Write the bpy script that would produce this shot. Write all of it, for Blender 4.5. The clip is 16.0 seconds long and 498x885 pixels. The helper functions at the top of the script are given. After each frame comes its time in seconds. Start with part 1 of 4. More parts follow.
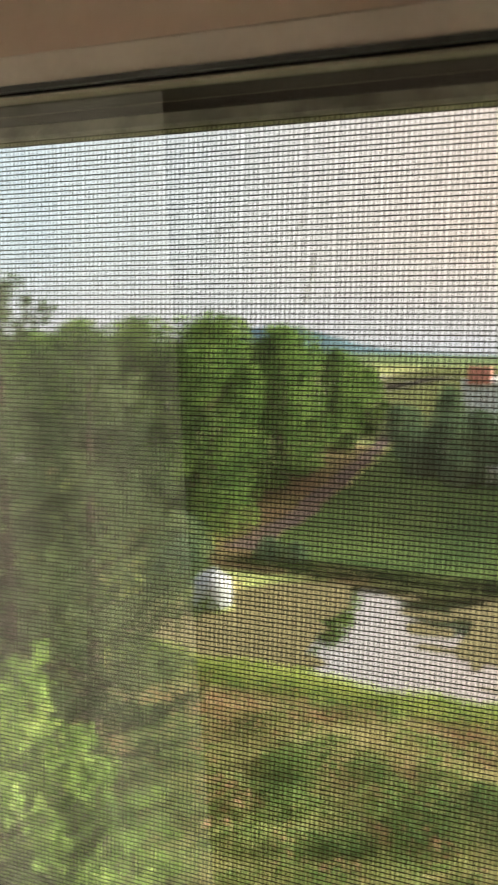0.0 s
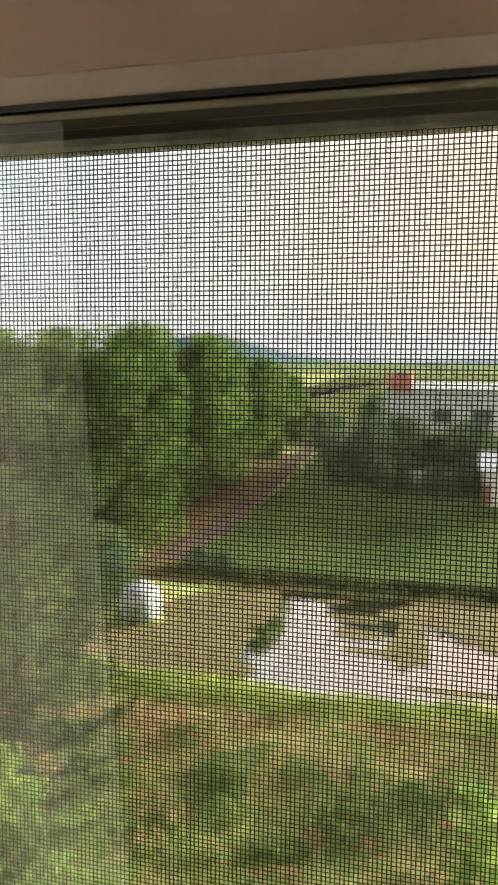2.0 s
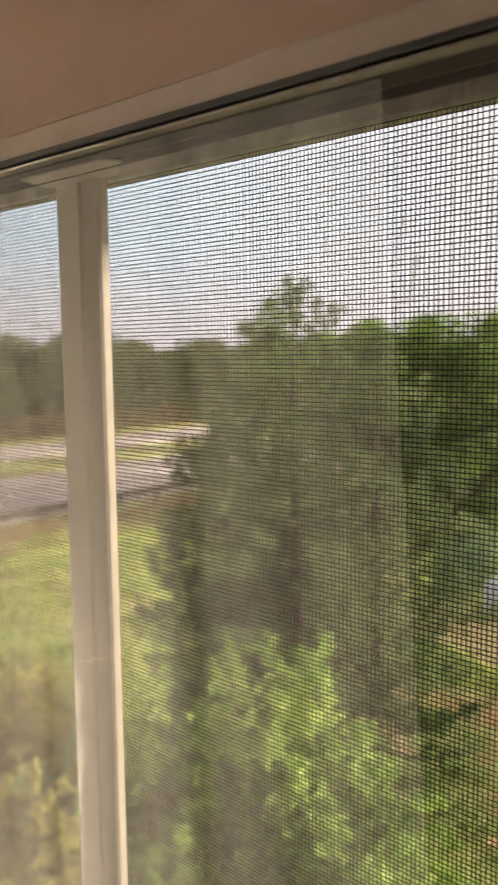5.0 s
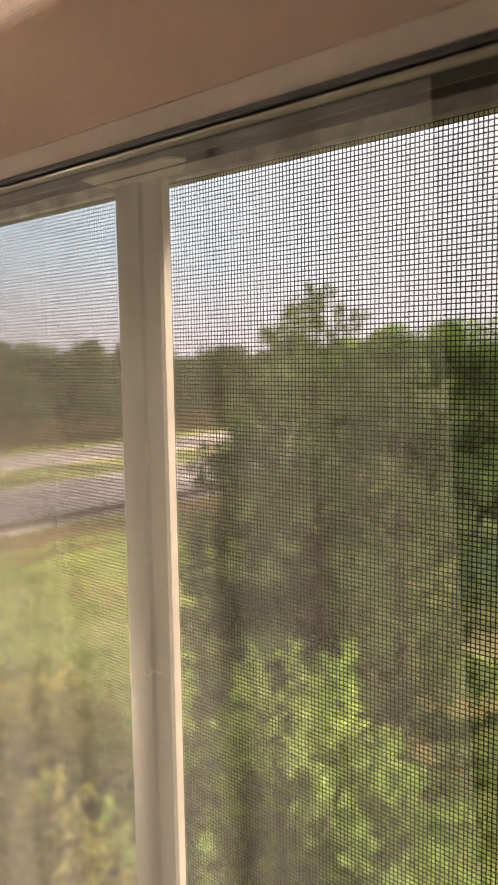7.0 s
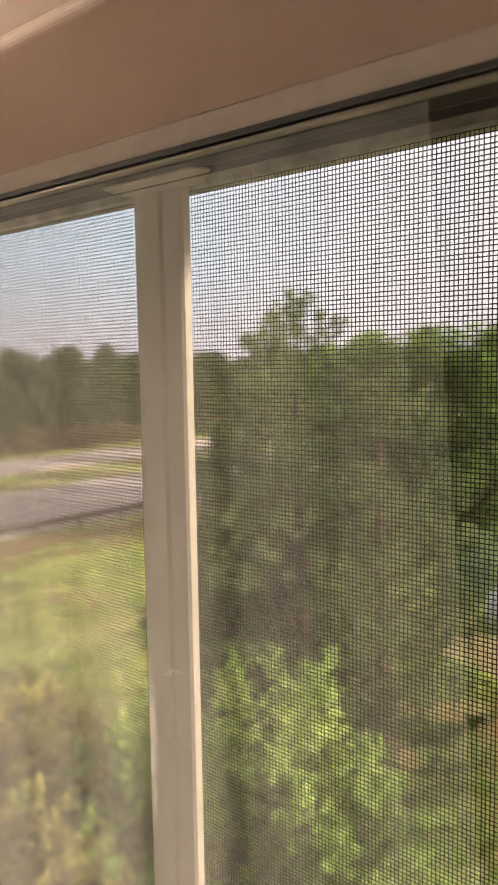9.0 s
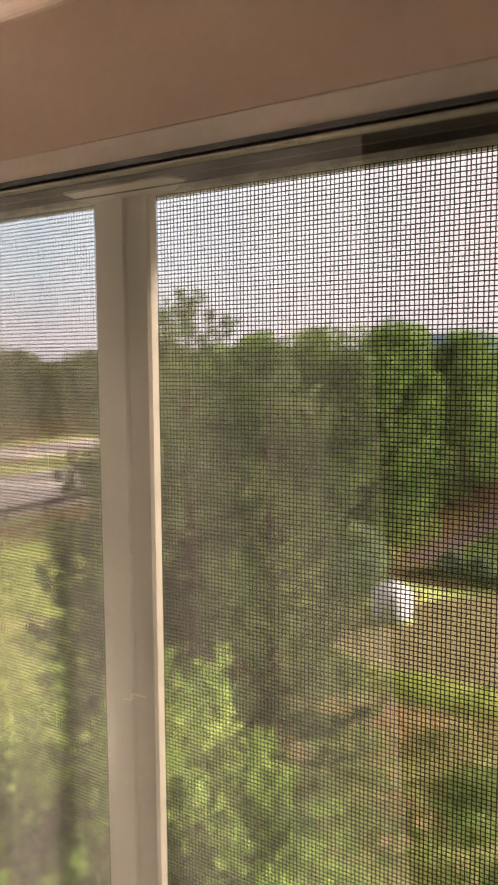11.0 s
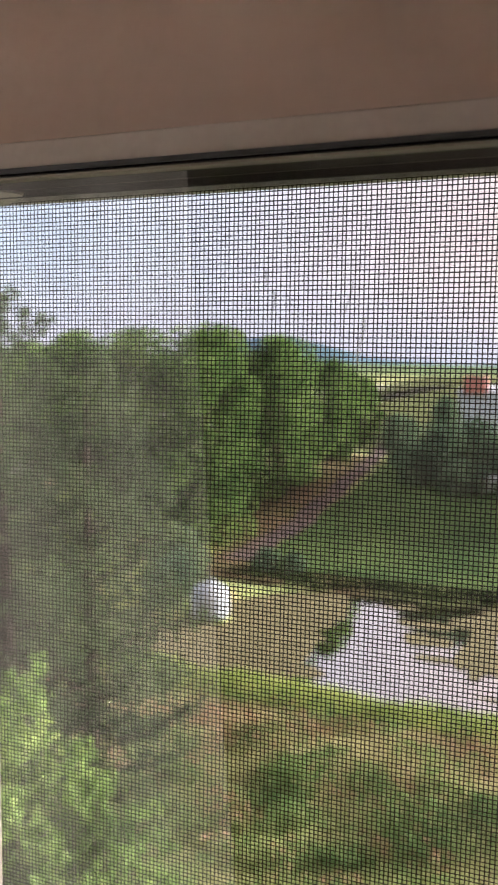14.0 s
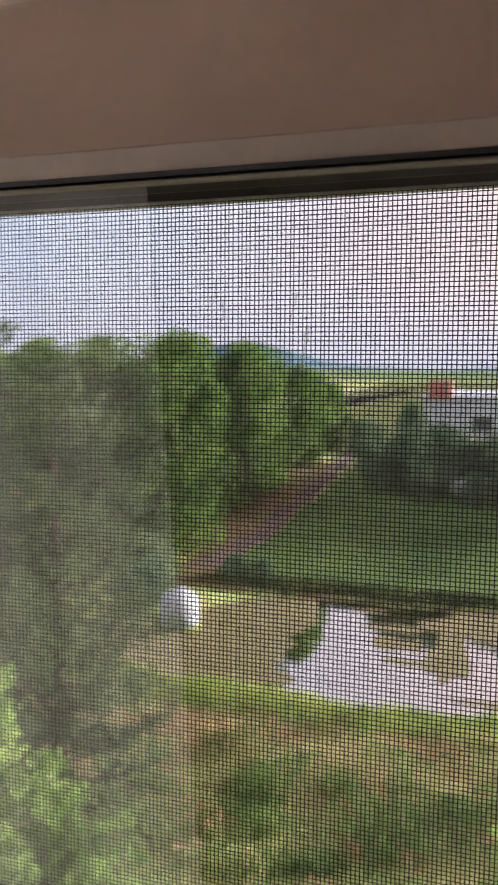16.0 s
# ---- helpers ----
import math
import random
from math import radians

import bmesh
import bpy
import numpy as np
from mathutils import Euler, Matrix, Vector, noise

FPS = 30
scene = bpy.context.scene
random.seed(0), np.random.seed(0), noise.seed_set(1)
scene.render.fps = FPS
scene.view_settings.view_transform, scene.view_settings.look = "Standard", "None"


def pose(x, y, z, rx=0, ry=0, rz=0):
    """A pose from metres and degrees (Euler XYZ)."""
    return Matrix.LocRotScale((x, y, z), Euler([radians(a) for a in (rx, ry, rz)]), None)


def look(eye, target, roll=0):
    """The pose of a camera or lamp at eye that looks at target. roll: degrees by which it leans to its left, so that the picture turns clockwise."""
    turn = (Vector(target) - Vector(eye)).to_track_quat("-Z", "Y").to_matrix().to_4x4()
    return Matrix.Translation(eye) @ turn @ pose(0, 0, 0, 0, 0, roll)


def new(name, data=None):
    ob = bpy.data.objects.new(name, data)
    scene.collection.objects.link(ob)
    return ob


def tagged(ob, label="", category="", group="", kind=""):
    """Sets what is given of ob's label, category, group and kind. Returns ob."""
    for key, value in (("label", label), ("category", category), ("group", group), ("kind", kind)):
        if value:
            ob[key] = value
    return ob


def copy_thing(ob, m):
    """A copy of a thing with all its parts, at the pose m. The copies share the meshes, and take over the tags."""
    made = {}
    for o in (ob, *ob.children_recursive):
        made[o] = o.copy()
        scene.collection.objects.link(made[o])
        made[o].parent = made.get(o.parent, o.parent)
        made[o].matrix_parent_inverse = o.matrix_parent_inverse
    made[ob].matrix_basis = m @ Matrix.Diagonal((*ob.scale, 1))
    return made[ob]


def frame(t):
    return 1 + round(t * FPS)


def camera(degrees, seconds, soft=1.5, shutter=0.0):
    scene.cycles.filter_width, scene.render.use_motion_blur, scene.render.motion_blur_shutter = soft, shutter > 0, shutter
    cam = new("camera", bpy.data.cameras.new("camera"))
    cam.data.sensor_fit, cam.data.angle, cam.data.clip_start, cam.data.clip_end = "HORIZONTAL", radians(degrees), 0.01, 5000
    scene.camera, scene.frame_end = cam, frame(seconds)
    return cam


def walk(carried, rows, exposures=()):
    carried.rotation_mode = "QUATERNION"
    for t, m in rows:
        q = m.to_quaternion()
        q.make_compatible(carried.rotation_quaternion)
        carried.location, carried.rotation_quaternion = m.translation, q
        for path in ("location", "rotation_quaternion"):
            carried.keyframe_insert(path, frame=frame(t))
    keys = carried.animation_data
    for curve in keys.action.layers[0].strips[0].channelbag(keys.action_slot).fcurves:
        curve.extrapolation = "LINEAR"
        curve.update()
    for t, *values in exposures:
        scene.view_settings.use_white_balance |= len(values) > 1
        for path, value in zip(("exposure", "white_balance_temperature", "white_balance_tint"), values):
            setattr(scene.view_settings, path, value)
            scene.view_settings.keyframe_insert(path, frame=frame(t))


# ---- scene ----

# ---- camera and its walk (seconds, x, y, height over the screen's top edge, yaw, pitch, roll) ----
Z0 = 9.27          # height of the insect screen's top edge over the ground outside
PATH = [
    (0, 0.2019, -0.2524, -0.0754, 19.90, -6.43, 1.05),
    (0.5, 0.2164, -0.2640, -0.0724, 16.46, -5.83, 0.58),
    (1, 0.2239, -0.2684, -0.0726, 15.54, -5.55, 0.31),
    (1.5, 0.2318, -0.2784, -0.0793, 14.84, -5.54, 0.56),
    (2, 0.2245, -0.2697, -0.0757, 14.62, -5.73, 0.48),
    (2.5, 0.2262, -0.2672, -0.0745, 14.65, -6.00, 0.51),
    (3, 0.2234, -0.2470, -0.0749, 18.18, -6.06, 0.36),
    (3.5, 0.2286, -0.2301, -0.0739, 25.51, -6.28, 0.26),
    (4, 0.2293, -0.2184, -0.0717, 32.17, -6.76, 0.23),
    (4.5, 0.2382, -0.2237, -0.0746, 37.03, -6.70, -0.50),
    (5, 0.2422, -0.2282, -0.0724, 40.77, -6.59, -0.59),
    (5.2, 0.2368, -0.2284, -0.0729, 41.95, -6.58, -0.46),
    (7.5, 0.2235, -0.2345, -0.0733, 42.25, -6.03, -0.92),
    (8, 0.2235, -0.2395, -0.0735, 41.75, -6.08, -0.82),
    (8.2, 0.2230, -0.2410, -0.0736, 41.50, -6.03, -0.89),
    (10.3, 0.2014, -0.2553, -0.0717, 37.42, -5.69, -0.66),
    (10.5, 0.1985, -0.2568, -0.0683, 35.93, -6.10, -0.74),
    (11, 0.1901, -0.2583, -0.0675, 32.82, -5.84, -0.33),
    (11.5, 0.1859, -0.2658, -0.0661, 28.89, -5.72, 0.06),
    (12, 0.1857, -0.2707, -0.0652, 25.22, -5.91, 0.40),
    (12.5, 0.1854, -0.2718, -0.0637, 23.06, -5.95, 0.61),
    (13, 0.1877, -0.2692, -0.0632, 21.49, -5.67, 0.90),
    (13.5, 0.1877, -0.2744, -0.0642, 20.33, -5.67, 0.47),
    (14, 0.1925, -0.2756, -0.0633, 19.67, -5.69, 0.83),
    (14.5, 0.1970, -0.2864, -0.0616, 19.13, -5.48, 0.59),
    (15, 0.1983, -0.2869, -0.0629, 18.39, -5.50, 0.75),
    (15.5, 0.1973, -0.2914, -0.0644, 17.69, -5.35, 0.61),
    (16, 0.2014, -0.2858, -0.0631, 17.36, -5.20, 0.41),
]
cam = camera(34.93, 16.0, soft=1.5, shutter=0.5)
cam.data.dof.use_dof = True
cam.data.dof.focus_distance = 0.27
cam.data.dof.aperture_fstop = 25.0
walk(cam, [(t, pose(x, y, Z0 + z, 90 + p, 0, w) @ pose(0, 0, 0, 0, 0, r)) for t, x, y, z, w, p, r in PATH],
     exposures=[(0, 1.95, 6550, 1), (3.5, 1.97, 6650, 3), (5, 1.95, 7000, 15), (11.2, 1.88, 7000, 18), (12.6, 1.90, 6050, 15), (16, 1.79, 5750, 18)])

# ---- world, sun ----
SUN_AZ, SUN_EL = 66.0, 18.0      # degrees from +y towards +x, and up
world = bpy.data.worlds.new("sky")
scene.world = world
world.use_nodes = True
wn, wl = world.node_tree.nodes, world.node_tree.links
bg = wn["Background"]
sky = wn.new("ShaderNodeTexSky")
sky.sky_type = "NISHITA"
sky.sun_disc = False
sky.sun_elevation, sky.sun_rotation = radians(SUN_EL), radians(SUN_AZ)
sky.dust_density, sky.air_density, sky.ozone_density = 4.0, 1.0, 1.0
# pale evening haze over the blue, warmer on the sun's side
tc = wn.new("ShaderNodeTexCoord")
sep = wn.new("ShaderNodeSeparateXYZ")
wl.new(tc.outputs["Generated"], sep.inputs[0])
side = wn.new("ShaderNodeMapRange")
side.inputs["From Min"].default_value, side.inputs["From Max"].default_value = -0.75, 0.12
wl.new(sep.outputs["X"], side.inputs["Value"])
tint = wn.new("ShaderNodeMix")
tint.data_type = "RGBA"
tint.inputs["A"].default_value, tint.inputs["B"].default_value = (6.3, 7.6, 8.9, 1), (9.6, 6.8, 5.6, 1)
wl.new(side.outputs["Result"], tint.inputs["Factor"])
haze = wn.new("ShaderNodeMix")
haze.data_type = "RGBA"
haze.inputs["Factor"].default_value = 0.8
wl.new(sky.outputs["Color"], haze.inputs["A"])
low_haze = wn.new("ShaderNodeMapRange")
low_haze.inputs["From Min"].default_value, low_haze.inputs["From Max"].default_value = 0.13, 0.01
wl.new(sep.outputs["Z"], low_haze.inputs["Value"])
tint2 = wn.new("ShaderNodeMix")
tint2.data_type = "RGBA"
tint2.inputs["B"].default_value = (7.2, 6.8, 7.4, 1)
wl.new(low_haze.outputs["Result"], tint2.inputs["Factor"])
wl.new(tint.outputs["Result"], tint2.inputs["A"])
wl.new(tint2.outputs["Result"], haze.inputs["B"])
wl.new(haze.outputs["Result"], bg.inputs["Color"])
bg.inputs["Strength"].default_value = 0.066

sun = new("sun", bpy.data.lights.new("sun", "SUN"))
sun.data.energy, sun.data.angle, sun.data.color = 5.0, radians(6), (1.0, 0.88, 0.70)
sun_dir = Vector((math.sin(radians(SUN_AZ)) * math.cos(radians(SUN_EL)), math.cos(radians(SUN_AZ)) * math.cos(radians(SUN_EL)), math.sin(radians(SUN_EL))))
sun.matrix_world = look(sun_dir * 50, (0, 0, 0))


# ---- materials ----
def mat(name, a, b=None, rough=0.7, scale=8.0, fine=60.0, bump=0.15, metal=0.0, spec=0.5, dist=0.02):
    """Two colours mixed by noise at two scales, with fine relief."""
    m = bpy.data.materials.new(name)
    m.use_nodes = True
    n, l = m.node_tree.nodes, m.node_tree.links
    p = n["Principled BSDF"]
    b = b or tuple(c * 0.8 for c in a)
    tex = n.new("ShaderNodeTexCoord")
    n1, n2 = n.new("ShaderNodeTexNoise"), n.new("ShaderNodeTexNoise")
    for k, s in ((n1, scale), (n2, fine)):
        k.inputs["Scale"].default_value, k.inputs["Detail"].default_value = s, 5
        l.new(tex.outputs["Object"], k.inputs["Vector"])
    ad = n.new("ShaderNodeMath")
    ad.operation = "MULTIPLY_ADD"
    ad.inputs[1].default_value = 0.35
    l.new(n2.outputs["Fac"], ad.inputs[0])
    l.new(n1.outputs["Fac"], ad.inputs[2])
    ramp = n.new("ShaderNodeValToRGB")
    ramp.color_ramp.elements[0].position, ramp.color_ramp.elements[1].position = 0.5, 0.85
    ramp.color_ramp.elements[0].color, ramp.color_ramp.elements[1].color = (*a, 1), (*b, 1)
    l.new(ad.outputs[0], ramp.inputs[0])
    l.new(ramp.outputs[0], p.inputs["Base Color"])
    p.inputs["Roughness"].default_value, p.inputs["Metallic"].default_value = rough, metal
    p.inputs["Specular IOR Level"].default_value = spec
    if bump:
        bp = n.new("ShaderNodeBump")
        bp.inputs["Strength"].default_value, bp.inputs["Distance"].default_value = bump, dist
        l.new(n2.outputs["Fac"], bp.inputs["Height"])
        l.new(bp.outputs[0], p.inputs["Normal"])
    return m


def leaf_mat(name, a, b, c, glow=0.35):
    """Leaves: colour varies leaf by leaf, and light shines through."""
    m = bpy.data.materials.new(name)
    m.use_nodes = True
    n, l = m.node_tree.nodes, m.node_tree.links
    n.remove(n["Principled BSDF"])
    geo, ramp = n.new("ShaderNodeNewGeometry"), n.new("ShaderNodeValToRGB")
    e = ramp.color_ramp.elements
    e[0].color, e[1].color = (*a, 1), (*c, 1)
    e.new(0.55).color = (*b, 1)
    # broad noise paints sunlit clumps and dark gaps into the leaf colour
    tex, nz = n.new("ShaderNodeTexCoord"), n.new("ShaderNodeTexNoise")
    nz.inputs["Scale"].default_value = 0.55
    l.new(tex.outputs["Object"], nz.inputs["Vector"])
    mx = n.new("ShaderNodeMath")
    mx.operation = "MULTIPLY_ADD"
    mx.inputs[1].default_value = 0.45
    l.new(geo.outputs["Random Per Island"], mx.inputs[0])
    sc = n.new("ShaderNodeMath")
    sc.operation = "MULTIPLY_ADD"
    sc.inputs[1].default_value, sc.inputs[2].default_value = 2.4, -0.85
    l.new(nz.outputs["Fac"], sc.inputs[0])
    l.new(sc.outputs[0], mx.inputs[2])
    l.new(mx.outputs[0], ramp.inputs[0])
    d, t, mix = n.new("ShaderNodeBsdfDiffuse"), n.new("ShaderNodeBsdfTranslucent"), n.new("ShaderNodeMixShader")
    mix.inputs[0].default_value = glow
    for k in (d, t):
        l.new(ramp.outputs[0], k.inputs["Color"])
    l.new(d.outputs[0], mix.inputs[1])
    l.new(t.outputs[0], mix.inputs[2])
    l.new(mix.outputs[0], n["Material Output"].inputs["Surface"])
    return m


def mirror_mat(name, base, fac, rough, ripple=0.0, clear=False):
    """A still pool (muddy body under a sheen) or a clear pane with its faint mirror image."""
    m = bpy.data.materials.new(name)
    m.use_nodes = True
    n, l = m.node_tree.nodes, m.node_tree.links
    n.remove(n["Principled BSDF"])
    d = n.new("ShaderNodeBsdfTransparent" if clear else "ShaderNodeBsdfDiffuse")
    d.inputs["Color"].default_value = (*base, 1)
    g, mix = n.new("ShaderNodeBsdfGlossy"), n.new("ShaderNodeMixShader")
    g.inputs["Roughness"].default_value = rough
    mix.inputs[0].default_value = fac
    l.new(d.outputs[0], mix.inputs[1])
    l.new(g.outputs[0], mix.inputs[2])
    l.new(mix.outputs[0], n["Material Output"].inputs["Surface"])
    if ripple:
        tex, nz, bp = n.new("ShaderNodeTexCoord"), n.new("ShaderNodeTexNoise"), n.new("ShaderNodeBump")
        nz.inputs["Scale"].default_value = 2.2
        bp.inputs["Strength"].default_value, bp.inputs["Distance"].default_value = ripple, 0.02
        l.new(tex.outputs["Object"], nz.inputs["Vector"])
        l.new(nz.outputs["Fac"], bp.inputs["Height"])
        l.new(bp.outputs[0], g.inputs["Normal"])
    return m


M_SOFFIT = mat("casing_paint", (0.51, 0.40, 0.325), (0.45, 0.345, 0.275), 0.6, 6, 250, 0.05, dist=0.001)
M_FRAME = mat("cream_vinyl", (0.60, 0.55, 0.49), (0.52, 0.47, 0.42), 0.4, 25, 400, 0.05, dist=0.001)
# cream vinyl of the end cap, darkened for the shade under the track
M_CAP = mat("shaded_cream_vinyl", (0.34, 0.30, 0.26), (0.28, 0.25, 0.21), 0.5, 25, 400, 0.05, dist=0.001)
M_BEAD = mat("beige_bead", (0.17, 0.148, 0.115), (0.125, 0.11, 0.085), 0.6, 25, 400, 0.05, spec=0.3, dist=0.001)
M_TRACK = mat("dark_bronze_track", (0.018, 0.016, 0.013), (0.010, 0.009, 0.008), 0.8, 30, 300, 0.1, spec=0.12, dist=0.001)
M_DIRT = mat("dusty_aluminium", (0.34, 0.33, 0.30), (0.16, 0.155, 0.14), 0.8, 90, 500, 0.4, dist=0.001)
M_GASKET = mat("black_gasket", (0.012, 0.012, 0.012), (0.02, 0.02, 0.018), 0.7, 50, 300, 0.1, dist=0.001)
M_WIRE = mat("charcoal_screen_wire", (0.005, 0.005, 0.005), (0.008, 0.008, 0.007), 0.8, 300, 900, 0, spec=0.06)
M_GLASS = mirror_mat("window_glass", (0.96, 0.975, 0.96), 0.20, 0.0, clear=True)
M_SCUFF = mat("white_scuff", (0.85, 0.82, 0.76), (0.75, 0.7, 0.62), 0.8, 300, 900, 0.2, dist=0.001)
# walls and ceiling near-black: stands in for the dim room mirrored in the pane
M_WALL = mat("dimmed_room_paint", (0.042, 0.030, 0.023), (0.034, 0.024, 0.018), 0.8, 3, 120, 0.1, dist=0.002)
M_BOARD = mat("dimmed_ceiling_boards", (0.026, 0.018, 0.013), (0.020, 0.014, 0.010), 0.7, 4, 90, 0.2, dist=0.002)
M_CARPET = mat("carpet", (0.20, 0.13, 0.09), (0.13, 0.08, 0.06), 0.95, 8, 300, 0.4, dist=0.004)
M_CURTAIN = leaf_mat("pale_curtain", (0.205, 0.19, 0.17), (0.22, 0.205, 0.185), (0.235, 0.22, 0.20), 0.5)
M_SHEER = leaf_mat("sheer_curtain", (0.76, 0.745, 0.71), (0.79, 0.775, 0.74), (0.82, 0.805, 0.77), 0.5)
M_ROD = mat("bronze_rod", (0.10, 0.07, 0.05), None, 0.35, 20, 200, 0.05, metal=0.8, dist=0.001)
M_WATER = mirror_mat("pond_water", (0.36, 0.31, 0.17), 0.96, 0.04, ripple=0.14)
M_BROWN_MAT = mat("matte_olive_brown", (0.145, 0.132, 0.06), (0.19, 0.168, 0.08), 0.7, 2.0, 20, 0.3)
M_BARK = mat("brown_bark", (0.10, 0.07, 0.05), (0.17, 0.13, 0.10), 0.9, 6, 30, 0.6)
M_PINEBARK = mat("dark_pine_bark", (0.050, 0.036, 0.028), (0.085, 0.062, 0.048), 0.95, 6, 30, 0.6)
M_LEAF = leaf_mat("leaf_green", (0.045, 0.085, 0.03), (0.135, 0.24, 0.07), (0.28, 0.40, 0.125), 0.4)
M_WEED = leaf_mat("weed_leaf", (0.12, 0.19, 0.08), (0.22, 0.32, 0.125), (0.34, 0.44, 0.18), 0.45)
M_RUST = leaf_mat("rusty_weed", (0.34, 0.21, 0.13), (0.46, 0.31, 0.20), (0.58, 0.42, 0.30), 0.3)
M_DARKLEAF = leaf_mat("leaf_dark", (0.075, 0.13, 0.085), (0.15, 0.23, 0.14), (0.25, 0.34, 0.20))
M_DULLLEAF = leaf_mat("leaf_dull", (0.06, 0.085, 0.05), (0.11, 0.145, 0.08), (0.17, 0.20, 0.10))
M_NEEDLE = leaf_mat("pine_needle", (0.04, 0.07, 0.034), (0.12, 0.185, 0.088), (0.29, 0.37, 0.19), 0.38)
M_SAPLING = leaf_mat("sapling_leaf", (0.10, 0.18, 0.055), (0.31, 0.47, 0.135), (0.58, 0.70, 0.25), 0.5)
M_YELLOW = leaf_mat("dry_bush_leaf", (0.28, 0.27, 0.09), (0.48, 0.47, 0.15), (0.64, 0.62, 0.23), 0.5)
M_GRASS = leaf_mat("grass_blade", (0.24, 0.28, 0.13), (0.42, 0.44, 0.21), (0.62, 0.56, 0.33), 0.45)
M_BANK = leaf_mat("lush_grass", (0.20, 0.29, 0.08), (0.38, 0.48, 0.15), (0.54, 0.59, 0.22), 0.4)
M_EDGE_BLADE = leaf_mat("dark_edge_blade", (0.02, 0.035, 0.015), (0.04, 0.065, 0.025), (0.07, 0.10, 0.035), 0.3)
M_ROAD = mat("pale_asphalt", (0.42, 0.39, 0.39), (0.35, 0.325, 0.325), 0.9, 1.5, 30, 0.2)
M_LINE = mat("road_paint", (0.75, 0.74, 0.70), (0.6, 0.58, 0.52), 0.8, 4, 40, 0.1)
M_STEEL = mat("weathered_steel", (0.075, 0.06, 0.052), (0.05, 0.042, 0.036), 0.5, 3, 30, 0.1, metal=0.4)
M_MULCH = mat("reddish_mulch", (0.105, 0.085, 0.092), (0.16, 0.12, 0.10), 0.95, 0.6, 14, 0.7, spec=0.1)
M_CLAY = mat("red_clay", (0.27, 0.17, 0.11), (0.17, 0.18, 0.06), 0.95, 0.8, 6, 0.5, spec=0.1)
M_MEADOW = mat("dry_meadow", (0.10, 0.125, 0.05), (0.115, 0.125, 0.045), 0.95, 0.1, 1.5, 0.5, spec=0.03)
# white tank; bluish tone of its shaded side is put into the colour
M_TANK = mat("shaded_white_plastic", (0.41, 0.45, 0.51), (0.34, 0.38, 0.43), 0.4, 2, 20, 0.1)
M_PANEL = mat("pale_metal_cladding", (0.50, 0.56, 0.66), (0.42, 0.47, 0.57), 0.5, 0.3, 4, 0.1)
M_RED = mat("red_cladding", (0.42, 0.17, 0.15), (0.34, 0.14, 0.12), 0.6, 0.5, 4, 0.1)
M_BRICK = mat("brick_red", (0.30, 0.15, 0.11), (0.22, 0.11, 0.08), 0.9, 1, 12, 0.3)
M_PANE = mat("blue_glass_pane", (0.10, 0.13, 0.17), (0.06, 0.08, 0.11), 0.15, 0.5, 3, 0)
M_WHITE = mat("white_paint", (0.78, 0.78, 0.78), (0.68, 0.68, 0.67), 0.35, 2, 30, 0.05)
# haze of the distance is put into the colours of woods and hills
M_FARWOOD = mat("haze_paled_woods", (0.13, 0.19, 0.10), (0.18, 0.24, 0.11), 1.0, 0.02, 0.2, 0, spec=0.03)
M_HILL = mat("haze_tinted_hill", (0.11, 0.20, 0.26), (0.085, 0.165, 0.22), 1.0, 0.004, 0.03, 0)


